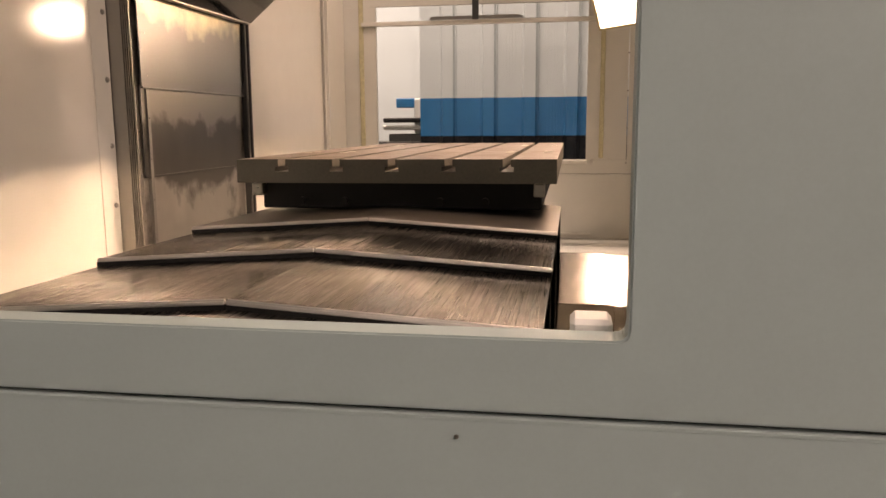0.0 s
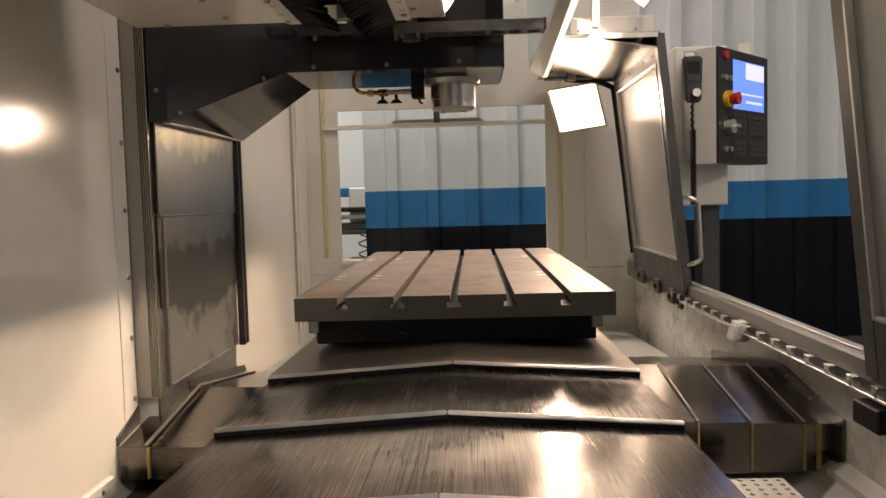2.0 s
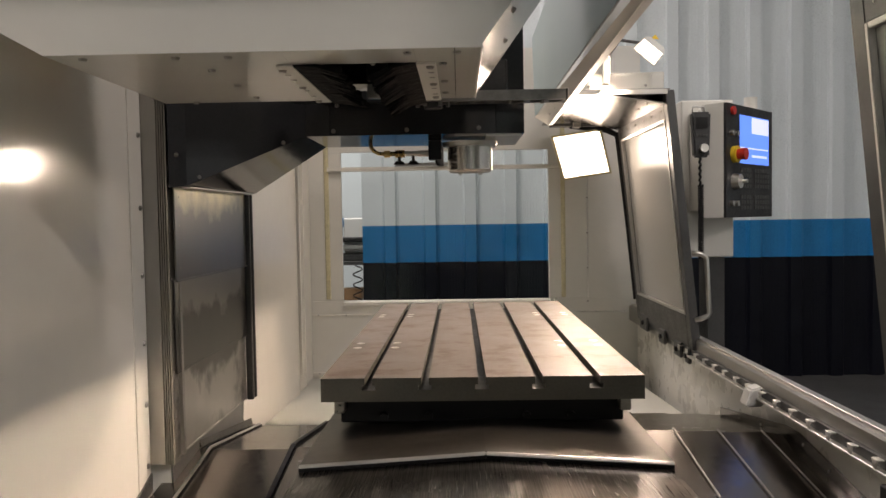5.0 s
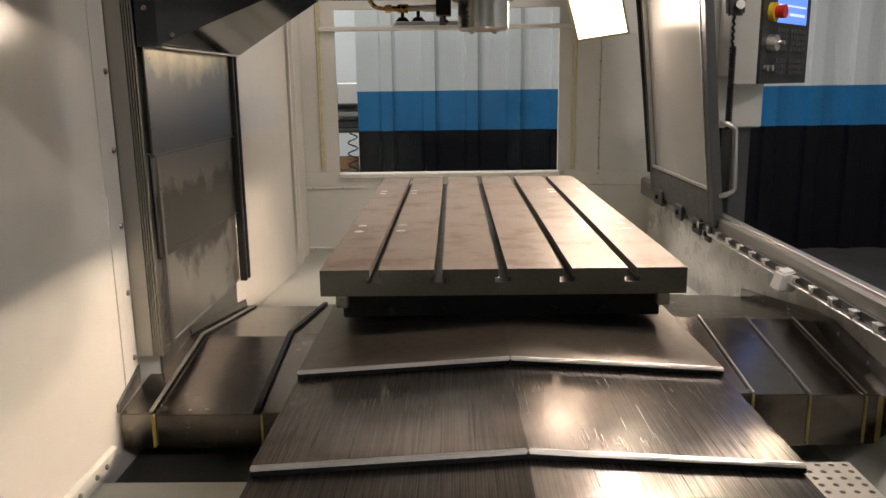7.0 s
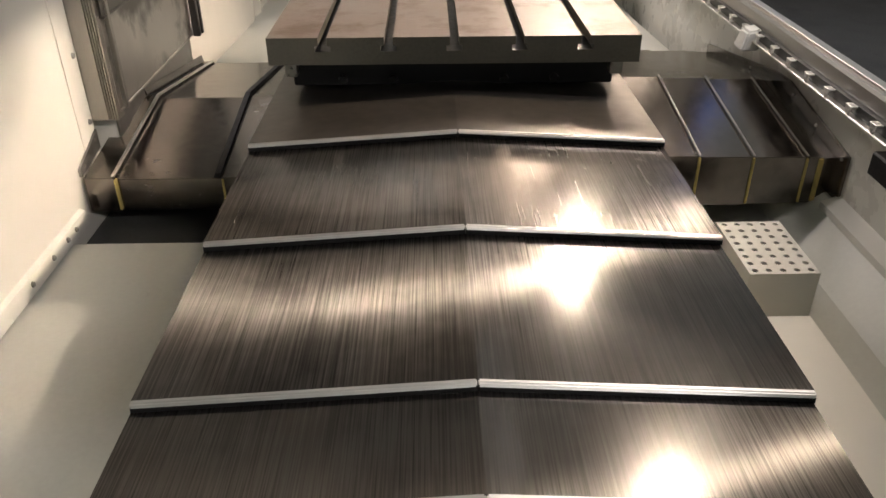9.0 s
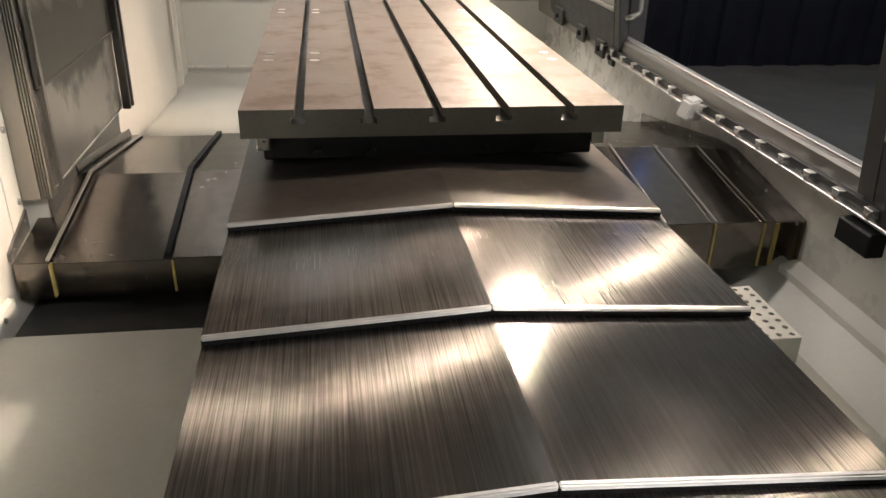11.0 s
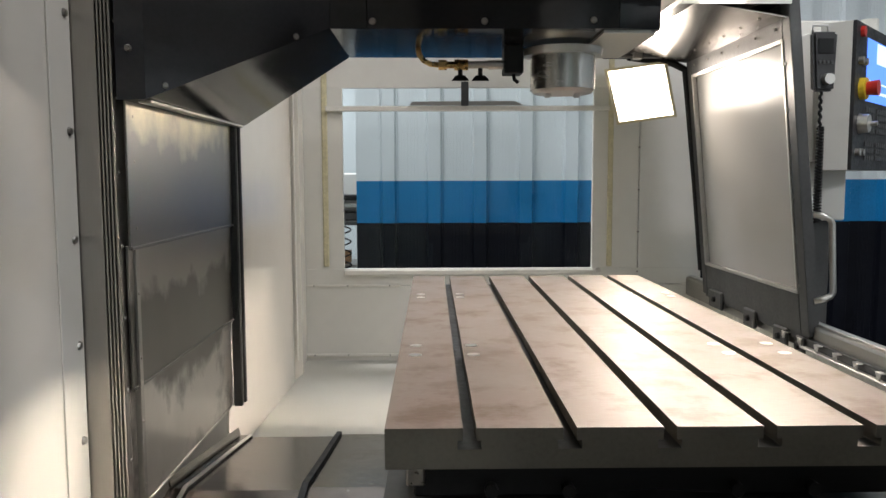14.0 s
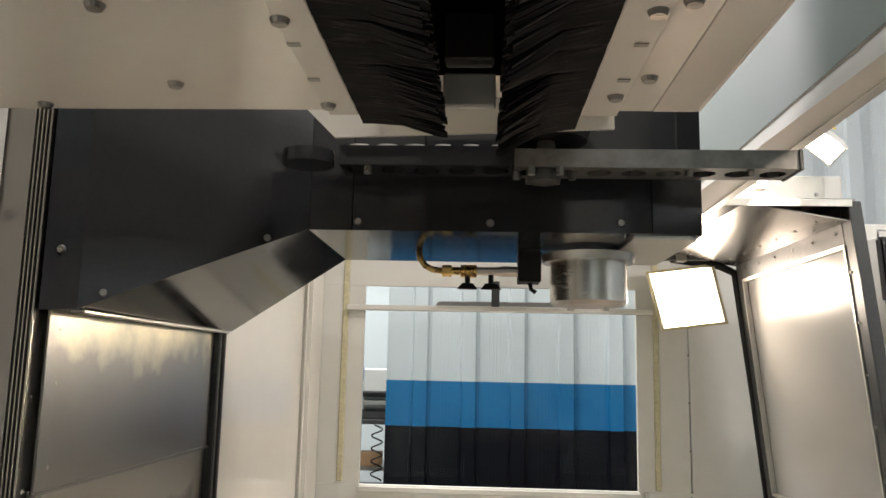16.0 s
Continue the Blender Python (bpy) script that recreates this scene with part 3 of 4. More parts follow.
left_box = way_box("way_cover_left", (-0.905, -0.828, -0.565, -0.30), 0.287, 0.575, 0.635, 0.548, 0.70, 1.31, 0.49, (0.006, 0.0, 0.006),
                   "dull folded steel cover beside the column", ((-0.827, 0.006), (-0.563, 0.004)))
bm = hull_prism([(-0.585, 0.284, 0.578), (-0.566, 0.284, 0.578), (-0.566, 0.70, 0.638), (-0.585, 0.70, 0.638)],
                [(-0.580, 0.284, 0.590), (-0.566, 0.284, 0.590), (-0.566, 0.70, 0.652), (-0.580, 0.70, 0.652)])
hull_prism([(-0.585, 0.70, 0.638), (-0.566, 0.70, 0.638), (-0.566, 1.31, 0.551), (-0.585, 1.31, 0.551)],
           [(-0.580, 0.70, 0.652), (-0.566, 0.70, 0.652), (-0.566, 1.31, 0.563), (-0.580, 1.31, 0.563)], bm)
part("wiper_edge", bm, BLACK, left_box, "black wiper edge")
part("wall_flange", extrude_x([(0.284, 0.582), (0.284, 0.604), (0.424, 0.655), (0.424, 0.603)], -0.9135, -0.9065, None, 0.001), SCUFFED, left_box)
part("wall_flange", hull_prism([(-0.874, 0.70, 0.644), (-0.862, 0.70, 0.644), (-0.862, 1.30, 0.558), (-0.874, 1.30, 0.558)],
                               [(-0.874, 0.70, 0.672), (-0.870, 0.70, 0.672), (-0.870, 1.30, 0.588), (-0.874, 1.30, 0.588)]), BOXSTEEL, left_box)
bm = hull_prism([(-0.836, 0.284, 0.583), (-0.828, 0.284, 0.583), (-0.828, 0.70, 0.643), (-0.836, 0.70, 0.643)],
                [(-0.836, 0.284, 0.587), (-0.828, 0.284, 0.587), (-0.828, 0.70, 0.648), (-0.836, 0.70, 0.648)])
hull_prism([(-0.836, 0.70, 0.643), (-0.828, 0.70, 0.643), (-0.828, 1.30, 0.556), (-0.836, 1.30, 0.556)],
           [(-0.836, 0.70, 0.648), (-0.828, 0.70, 0.648), (-0.828, 1.30, 0.560), (-0.836, 1.30, 0.560)], bm)
part("bead", bm, LIP, left_box, "bright raised bead")
for y, z in ((0.31, 0.602), (0.40, 0.634)):
    screw(left_box, (-0.9062, y, z), (1, 0, 0), 0.005)
right_box = way_box("way_cover_right", (0.30, 0.497, 0.609, 0.745, 0.880, 0.916, 0.953), 0.287, 0.610, 0.668, 0.57, 0.70, 1.31, 0.488, (0.020, 0.015, 0.010, 0.006, 0.003, 0.0),
                    "dark folded steel telescopic cover beside the door sill", ((0.609, 0.015), (0.745, 0.010), (0.880, 0.006), (0.9135, 0.003), (0.9195, 0.003)))
for x, s in ((0.609, 0.020), (0.745, 0.015), (0.880, 0.010)):
    bm = hull_prism([(x - 0.005, 0.286 - s, 0.610 + s), (x, 0.286 - s, 0.610 + s), (x, 0.70, 0.668 + s), (x - 0.005, 0.70, 0.668 + s)],
                    [(x - 0.004, 0.286 - s, 0.6125 + s), (x, 0.286 - s, 0.6125 + s), (x, 0.70, 0.6705 + s), (x - 0.004, 0.70, 0.6705 + s)])
    part("section_edge", bm, ALU, right_box, "bright folded edge")
part("wall_flange", extrude_x([(0.235, 0.50), (0.235, 0.635), (0.62, 0.694), (0.72, 0.69), (1.31, 0.60), (1.31, 0.50)], 0.9535, 0.9615, None, 0.001), BOXSTEEL, right_box)
for y, z in ((0.26, 0.63), (0.42, 0.655), (0.58, 0.68), (0.9, 0.655), (1.1, 0.622)):
    screw(right_box, (0.9532, y, z - 0.012), (-1, 0, 0), 0.005)

basket = thing("chip_basket", (0.68, -0.04, 0.398), "cream perforated chip strainer box", "strainer")
bm = bmesh.new()
NX, NY = 5, 8
bx0, bx1, by0, by1, bz = 0.60, 0.745, -0.14, 0.08, 0.548
for i in range(NX):
    for j in range(NY):
        cx, cy = bx0 + (i + 0.5) * (bx1 - bx0) / NX, by0 + (j + 0.5) * (by1 - by0) / NY
        hx, hy = (bx1 - bx0) / NX / 2, (by1 - by0) / NY / 2
        outer = [bm.verts.new((cx + sx * hx, cy + sy * hy, bz)) for sx, sy in ((-1, -1), (0, -1), (1, -1), (1, 0), (1, 1), (0, 1), (-1, 1), (-1, 0))]
        ang = [math.atan2(sy, sx) for sx, sy in ((-1, -1), (0, -1), (1, -1), (1, 0), (1, 1), (0, 1), (-1, 1), (-1, 0))]
        inner = [bm.verts.new((cx + 0.0065 * math.cos(a), cy + 0.0065 * math.sin(a), bz)) for a in ang]
        low = [bm.verts.new((cx + 0.0065 * math.cos(a), cy + 0.0065 * math.sin(a), bz - 0.004)) for a in ang]
        for k in range(8):
            q = (k + 1) % 8
            bm.faces.new((outer[k], outer[q], inner[q], inner[k]))
            bm.faces.new((inner[k], inner[q], low[q], low[k]))
bmesh.ops.remove_doubles(bm, verts=bm.verts, dist=0.0002)
part("perforated_top", bm, CREAM_MATT, basket)
# Black block behind the holes paints the box's inner shade.
part("inside_shade", box(bx0 + 0.004, bx1 - 0.004, by0 + 0.004, by1 - 0.004, 0.50, 0.53, 0), BLACK, basket)
bm = box(bx0, bx1, by0, by0 + 0.003, 0.398, 0.5475, 0)
box(bx1 - 0.003, bx1, by0 + 0.003, by1, 0.398, 0.5475, 0, bm)
box(bx0, bx0 + 0.003, by0 + 0.003, by1, 0.398, 0.5475, 0, bm)
part("side", bm, CREAM_MATT, basket)

# ---- X-axis way covers: folded, each lying on the next ----
def roof_sheet(y0, y1, zr, ze, xl, xr, thick):
    prof = [(xl, ze), (0, zr), (xr, ze), (xr, ze - thick), (0, zr - thick), (xl, ze - thick)]
    fall = 0.011 * (y1 - y0)
    return hull_prism([(x, y0, z) for x, z in prof], [(x, y1, z - fall) for x, z in prof])


for i, (ye, yback, zr, ze) in enumerate(((-0.203, 0.34, 0.896, 0.873), (-0.525, -0.10, 0.887, 0.864), (-0.840, -0.42, 0.878, 0.855), (-0.985, -0.74, 0.869, 0.846))):
    xl, xr = -0.364, 0.362 - 0.002 * i
    th = thing("way_cover", (0, ye, 0.475), "brushed steel gabled telescopic way cover with a bright front lip", "way cover", "long way covers")
    part("sheet", roof_sheet(ye, yback, zr, ze, xl, xr, 0.003), COVER if i else COVER_DULL, th)
    for a, b, za, zb in ((xl, -0.0006, ze, zr), (0.0006, xr, zr, ze)):
        bm = hull_prism([(a, ye - 0.009, za - 0.0045), (b, ye - 0.009, zb - 0.0045), (b, ye - 0.0002, zb - 0.0045), (a, ye - 0.0002, za - 0.0045)],
                        [(a, ye - 0.006, za + 0.0005), (b, ye - 0.006, zb + 0.0005), (b, ye - 0.0002, zb + 0.002), (a, ye - 0.0002, za + 0.002)], None, 0.0015)
        part("lip", bm, LIP, th, "bright rolled lip")
        if i < 3:
            bm = hull_prism([(a, ye - 0.007, za - 0.0118), (b, ye - 0.007, zb - 0.0118), (b, ye + 0.01, zb - 0.0118), (a, ye + 0.01, za - 0.0118)],
                            [(a, ye - 0.007, za - 0.0047), (b, ye - 0.007, zb - 0.0047), (b, ye + 0.01, zb - 0.0047), (a, ye + 0.01, za - 0.0047)])
            part("wiper", bm, BLACK, th, "black rubber wiper")
    for x in (xl + 0.001, xr - 0.004):
        part("skirt", box(x, x + 0.003, ye, yback, 0.62 if i else 0.64, ze - 0.0095, 0), COVER, th)

# ---- saddle and table ----
saddle = thing("saddle", (0, 0.75, 0.53), "dark cast saddle under the machine table, table shade painted black", "saddle")
# Block is a dark casting, made blacker to carry the shade under the table.
part("block", box(-0.322, 0.322, 0.065, 1.46, 0.885, 0.9475, 0.003), BLACK, saddle)
part("base", box(-0.29, 0.29, 0.40, 1.30, 0.53, 0.884, 0.003), DARK, saddle)
for x in (-0.22, -0.12, 0.10, 0.20):
    part("stud", rod((x, 0.03, 0.905), (x, 0.046, 0.905), 0.009, seg=10), BLACK, saddle)
for x in (-0.318, 0.318):
    part("bracket", box(x - 0.012, x + 0.012, 0.02, 0.05, 0.918, 0.946, 0.002), SCREW, saddle)

table = thing("machine_table", (0, 0.75, 0.948), "long ground steel machine table with five T-slots", "table")
TL = 1.503
prof = [(-0.3555, 0.948), (0.3555, 0.948), (0.3555, 1.0)]
for c in (0.25, 0.125, 0.0, -0.125, -0.25):
    prof += [(c + 0.0085, 1.0), (c + 0.0085, 0.984), (c + 0.015, 0.984), (c + 0.015, 0.973), (c - 0.015, 0.973), (c - 0.015, 0.984), (c - 0.0085, 0.984), (c - 0.0085, 1.0)]
prof += [(-0.3555, 1.0)]
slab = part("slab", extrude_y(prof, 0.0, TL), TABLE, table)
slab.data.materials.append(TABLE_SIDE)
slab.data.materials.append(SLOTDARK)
# Sides and slot floors take darker tones than the ground top.
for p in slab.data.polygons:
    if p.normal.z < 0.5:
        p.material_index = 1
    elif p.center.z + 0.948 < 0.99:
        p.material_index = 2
for x in (-0.326, -0.224, 0.325, 0.226):
    for y in (0.402, 0.478, 1.06, 1.115):
        part("plug", rod((x, y, 0.9985), (x, y, 1.0008), 0.0115, seg=18), STEEL, slab)

# ---- spindle head ----
head = thing("spindle_head", (-0.4, 0.8, 1.45), "dark painted spindle head on the column, folded sheet cover", "spindle head")
HB = [(-0.838, 0.428, 1.445), (-0.802, 0.466, 1.450), (-0.489, 0.585, 1.595), (-0.489, 0.945, 1.595), (-0.795, 1.172, 1.450), (-0.838, 1.19, 1.445)]
part("rear_cover", hull_prism(HB, [(x, y, 2.25) for x, y, z in HB]), HEAD, head)
FB = [(-0.4885, 0.586), (-0.4195, 0.586), (-0.4185, 0.588), (-0.4175, 0.586), (0.066, 0.586), (0.067, 0.588), (0.068, 0.586), (0.150, 0.600), (0.150, 0.93), (0.10, 0.96), (-0.4885, 0.944)]
part("front_body", hull_prism([(x, y, 1.594) for x, y in FB], [(x, y, 2.25) for x, y in FB]), HEAD, head)
part("chamfer_plate", hull_prism([(0.04, 0.60, 1.588), (0.13, 0.60, 1.588), (0.145, 0.62, 1.588), (0.145, 0.92, 1.588), (0.04, 0.92, 1.588)],
                                 [(0.04, 0.60, 1.5935), (0.13, 0.60, 1.5935), (0.145, 0.62, 1.5935), (0.145, 0.92, 1.5935), (0.04, 0.92, 1.5935)]), STEEL, head, "bright machined plate")
part("hinge_strip", box(-0.82, -0.797, 0.48, 1.165, 1.4445, 1.4495, 0.001), STEEL, head)
for x, z, y in ((-0.408, 1.608, 0.5855), (-0.193, 1.608, 0.5855), (0.017, 1.61, 0.5855), (-0.822, 1.535, 0.444)):
    screw(head, (x, y, z), (0, -1, 0), 0.007)
for x, y, z in ((-0.55, 0.561, 1.575), (-0.77, 0.478, 1.475)):
    screw(head, (x, y - 0.001, z), (0.36, -0.93, 0), 0.006)
spindle = part("spindle_nose", smooth(rod((-0.007, 0.80, 1.500), (-0.007, 0.80, 1.5735), 0.071, 0.071, 48)), SPINDLE, head, "bright machined spindle nose")
part("spindle_flange", smooth(rod((-0.007, 0.80, 1.573), (-0.007, 0.80, 1.5875), 0.084, 0.088, 48)), STEEL, head)
part("spindle_ring", smooth(rod((-0.007, 0.80, 1.493), (-0.007, 0.80, 1.5005), 0.063, 0.0695, 48)), LIP, spindle)
for s in (-1, 1):
    part("drive_key", box(-0.007 + s * 0.032 - 0.006, -0.007 + s * 0.032 + 0.006, 0.79, 0.81, 1.485, 1.4945, 0.001), LIP, spindle)
nozzle = thing("coolant_nozzle", (-0.2, 0.80, 1.55), "brass coolant pipe with two black wing valves beside the spindle", "nozzle")
part("block", box(-0.138, -0.096, 0.77, 0.83, 1.535, 1.5935, 0.002), BLACK, nozzle)
pts = [(-0.325, 0.80, 1.5935), (-0.322, 0.80, 1.578), (-0.312, 0.80, 1.565), (-0.298, 0.80, 1.558), (-0.280, 0.80, 1.556)]
part("pipe", tube(pts, 0.006), BRASS, nozzle)
bm = rod((-0.280, 0.80, 1.556), (-0.262, 0.80, 1.556), 0.011, seg=6)
rod((-0.262, 0.80, 1.556), (-0.245, 0.80, 1.556), 0.0075, seg=12, bm=bm)
rod((-0.245, 0.80, 1.556), (-0.215, 0.80, 1.556), 0.012, seg=8, bm=bm)
part("fitting", bm, BRASS, nozzle)
bm = rod((-0.215, 0.80, 1.556), (-0.172, 0.80, 1.556), 0.008, seg=10)
rod((-0.172, 0.80, 1.556), (-0.13, 0.80, 1.556), 0.010, seg=10, bm=bm)
part("fitting", bm, STEEL, nozzle)
for x in (-0.232, -0.188):
    bm = rod((x, 0.80, 1.528), (x, 0.80, 1.549), 0.005, seg=8)
    hull_prism([(x - 0.019, 0.792, 1.522), (x + 0.019, 0.792, 1.522), (x + 0.019, 0.808, 1.522), (x - 0.019, 0.808, 1.522)],
               [(x - 0.010, 0.796, 1.533), (x + 0.010, 0.796, 1.533), (x + 0.010, 0.804, 1.533), (x - 0.010, 0.804, 1.533)], bm)
    part("wing_valve", bm, BLACK, nozzle)
bm = tube([(-0.115, 0.80, 1.536), (-0.113, 0.80, 1.524), (-0.104, 0.80, 1.517)], 0.004, 8)
part("jet", bm, BLACK, nozzle)

# ---- tool change arm in front of the head ----
arm = thing("tool_change_arm", (-0.09, 0.48, 1.67), "black and steel double-ended tool change arm with a row of holes", "tool arm")


def strip_with_holes(x0, x1, n, y0, y1, z0, z1, r):
    """A bar whose underside has round recesses."""
    bm = bmesh.new()
    step = (x1 - x0) / n
    for i in range(n):
        cx, cy = x0 + (i + 0.5) * step, (y0 + y1) / 2
        sq = ((-1, -1), (0, -1), (1, -1), (1, 0), (1, 1), (0, 1), (-1, 1), (-1, 0))
        o = [bm.verts.new((cx + sx * step / 2, cy + sy * (y1 - y0) / 2, z0)) for sx, sy in sq]
        ang = [math.atan2(sy, sx) for sx, sy in sq]
        a = [bm.verts.new((cx + r * math.cos(t), cy + r * math.sin(t), z0)) for t in ang]
        b = [bm.verts.new((cx + r * math.cos(t), cy + r * math.sin(t), z0 + 0.012)) for t in ang]
        for k in range(8):
            q = (k + 1) % 8
            bm.faces.new((o[k], o[q], a[q], a[k]))
            bm.faces.new((a[k], a[q], b[q], b[k]))
        bm.faces.new(b)
    lo = [(x0, y0), (x1, y0), (x1, y1), (x0, y1)]
    hull_prism([(x, y, z0 + 0.013) for x, y in lo], [(x, y, z1) for x, y in lo], bm)
    for (xa, ya), (xb, yb) in zip(lo, lo[1:] + lo[:1]):
        vs = [bm.verts.new(p) for p in ((xa, ya, z0), (xb, yb, z0), (xb, yb, z0 + 0.013), (xa, ya, z0 + 0.013))]
        bm.faces.new(vs)
    bmesh.ops.remove_doubles(bm, verts=bm.verts, dist=0.0004)
    return bm


part("dark_bar", strip_with_holes(-0.424, -0.16, 5, 0.475, 0.545, 1.675, 1.705, 0.021), HEAD, arm, "black bar with holes")
part("steel_bar", strip_with_holes(-0.159, 0.255, 8, 0.470, 0.540, 1.672, 1.700, 0.020), SCUFFED, arm, "scuffed bright steel bar")
part("end_cap", box(0.255, 0.262, 0.468, 0.542, 1.670, 1.702, 0.002), DARK, arm)
part("tool_disc", smooth(rod((-0.11, 0.50, 1.718), (-0.11, 0.50, 1.732), 0.062, 0.066, 40)), BLACK, arm, "round black disc")
part("hub", smooth(rod((-0.11, 0.50, 1.70), (-0.11, 0.50, 1.735), 0.016, 0.012, 20)), STEEL, arm)
part("gripper", smooth(rod((-0.113, 0.50, 1.655), (-0.113, 0.50, 1.673), 0.024, 0.028, 24)), DARK, arm)
for a in range(6):
    x, y = -0.113 + 0.042 * math.cos(a * 1.047), 0.50 + 0.034 * math.sin(a * 1.047)
    part("pin", rod((x, y, 1.660), (x, y, 1.673), 0.006, seg=8), SCUFFED, arm)
# Cream pads added to imitate scalloped reflections above the dark bar.
for k in range(6):
    x = -0.405 + 0.045 * k
    part("reflection_pad", smooth(rod((x, 0.562, 1.708), (x, 0.562, 1.727), 0.021, 0.021, 20)), CREAM_MATT, arm, "round cream pad in place of a scalloped reflection")
bm = smooth(rod((-0.475, 0.50, 1.68), (-0.475, 0.50, 1.70), 0.040, 0.040, 24))
part("left_gripper", bm, HEAD, arm)
part("carrier", box(-0.30, 0.10, 0.545, 0.584, 1.705, 1.80, 0.004), HEAD, arm)
for x in (-0.38, 0.10, 0.19):
    part("bolt", rod((x, 0.485, 1.663), (x, 0.485, 1.676), 0.006, seg=8), SCREW, arm)

# ---- overhead tool changer housing with a brush-lined slot ----
hous = thing("tool_changer_housing", (-0.4, -0.2, 1.615), "cream sheet metal tool changer housing with a brush-lined slot", "housing")
Y0, Y1, YS = -0.46, 0.055, -0.352


def flare(z):
    """The polished side sheet leans outwards as it rises."""
    return -0.008 + 0.72 * (z - 1.617)


prof = [(-0.008, 1.617), (flare(2.0), 2.0), (flare(2.0), ZTOP), (-0.912, ZTOP), (-0.912, 1.735), (-0.70, 1.617)]
part("under_left", box(-0.70, -0.3275, Y0, Y1, 1.617, 1.622, 0), CREAM, hous)
part("under_right", box(-0.113, -0.0485, Y0, Y1, 1.617, 1.622, 0), CREAM, hous)
part("under_edge", box(-0.0475, -0.008, Y0, Y1, 1.6165, 1.622, 0), CREAM, hous)
part("under_front", box(-0.327, -0.1135, Y0, YS, 1.617, 1.622, 0), CREAM, hous)
part("chamfer", hull_prism([(-0.70, Y0, 1.617), (-0.70, Y1, 1.617), (-0.912, Y1, 1.735), (-0.912, Y0, 1.735)],
                           [(-0.70, Y0, 1.622), (-0.70, Y1, 1.622), (-0.912, Y1, 1.740), (-0.912, Y0, 1.740)]), CREAM, hous)
part("front_face", hull_prism([(x, Y0 - 0.004, z) for x, z in prof], [(x, Y0 - 0.0005, z) for x, z in prof]), CREAM, hous)
part("side_guard", hull_prism([(flare(z) + d, Y0, z) for z, d in ((1.6225, 0), (2.0, 0), (2.0, -0.004), (1.6225, -0.004))],
                              [(flare(z) + d, Y1, z) for z, d in ((1.6225, 0), (2.0, 0), (2.0, -0.004), (1.6225, -0.004))]), POLISHED, hous, "polished steel side sheet leaning outwards")
part("edge_rim", box(-0.0078, -0.003, Y0, Y1, 1.6165, 1.6220, 0.001), LIP, hous, "bright folded rim")
part("back_left", hull_prism([(-0.912, Y1, 1.742), (-0.70, Y1, 1.623), (-0.345, Y1, 1.623), (-0.345, Y1, ZTOP), (-0.912, Y1, ZTOP)],
                             [(-0.912, Y1 + 0.004, 1.742), (-0.70, Y1 + 0.004, 1.623), (-0.345, Y1 + 0.004, 1.623), (-0.345, Y1 + 0.004, ZTOP), (-0.912, Y1 + 0.004, ZTOP)]), CREAM, hous)
# Added black sheets stand in for the shade inside the slot.
part("slot_shade_top", box(-0.40, -0.05, Y0 + 0.002, Y1, 1.80, 1.81, 0), BLACK, hous)
part("slot_shade_back", box(-0.345, -0.0125, Y1 + 0.0005, Y1 + 0.0008, 1.652, 1.80, 0), BLACK, hous)
part("slot_shade_front", box(-0.39, -0.06, YS - 0.006, YS - 0.001, 1.6225, 1.80, 0), BLACK, hous)
part("slot_shade_side", box(-0.40, -0.39, Y0 + 0.002, Y1, 1.6225, 1.80, 0), BLACK, hous)
part("slot_shade_side", box(-0.06, -0.05, Y0 + 0.002, Y1, 1.6225, 1.80, 0), BLACK, hous)
part("rear_shelf", box(-0.33, -0.012, Y1 + 0.001, 0.42, 1.76, 1.775, 0.002), CREAM, hous)
part("rear_plate", hull_prism([(-0.42, 0.42, 1.70), (-0.02, 0.42, 1.715), (-0.02, 0.42, 1.76), (-0.48, 0.42, 1.76)],
                              [(-0.42, 0.425, 1.70), (-0.02, 0.425, 1.715), (-0.02, 0.425, 1.76), (-0.48, 0.425, 1.76)]), CREAM, hous)
for x0, x1 in ((-0.3545, -0.3265), (-0.1145, -0.0805)):
    part("brush_strip", box(x0, x1, YS - 0.004, Y1 + 0.004, 1.613, 1.6165, 0.0008), CREAM_MATT, hous, "screwed brush holder")
for x, ys in ((-0.350, (-0.325, -0.149, 0.029)), (-0.091, (-0.335, -0.161, 0.004))):
    for y in ys:
        screw(hous, (x, y, 1.6130), (0, 0, -1), 0.0075)
    for y in (-0.28, -0.23, -0.107, -0.035):
        part("slot_nut", box(x - 0.005, x + 0.005, y - 0.003, y + 0.003, 1.612, 1.6131, 0), ALU, hous)
for x, y in ((-0.65, -0.436), (-0.50, -0.433), (-0.415, -0.43), (-0.124, -0.435), (-0.044, -0.437), (-0.475, -0.325), (-0.475, -0.165), (-0.477, -0.015),
             (-0.069, -0.345), (-0.069, -0.169), (-0.069, -0.031), (-0.625, 0.040)):
    screw(hous, (x, y, 1.6168), (0, 0, -1), 0.0075)
for y in (-0.36, -0.13):
    screw(hous, (flare(1.70) + 0.0005, y, 1.70), (0.81, 0, -0.58), 0.006)


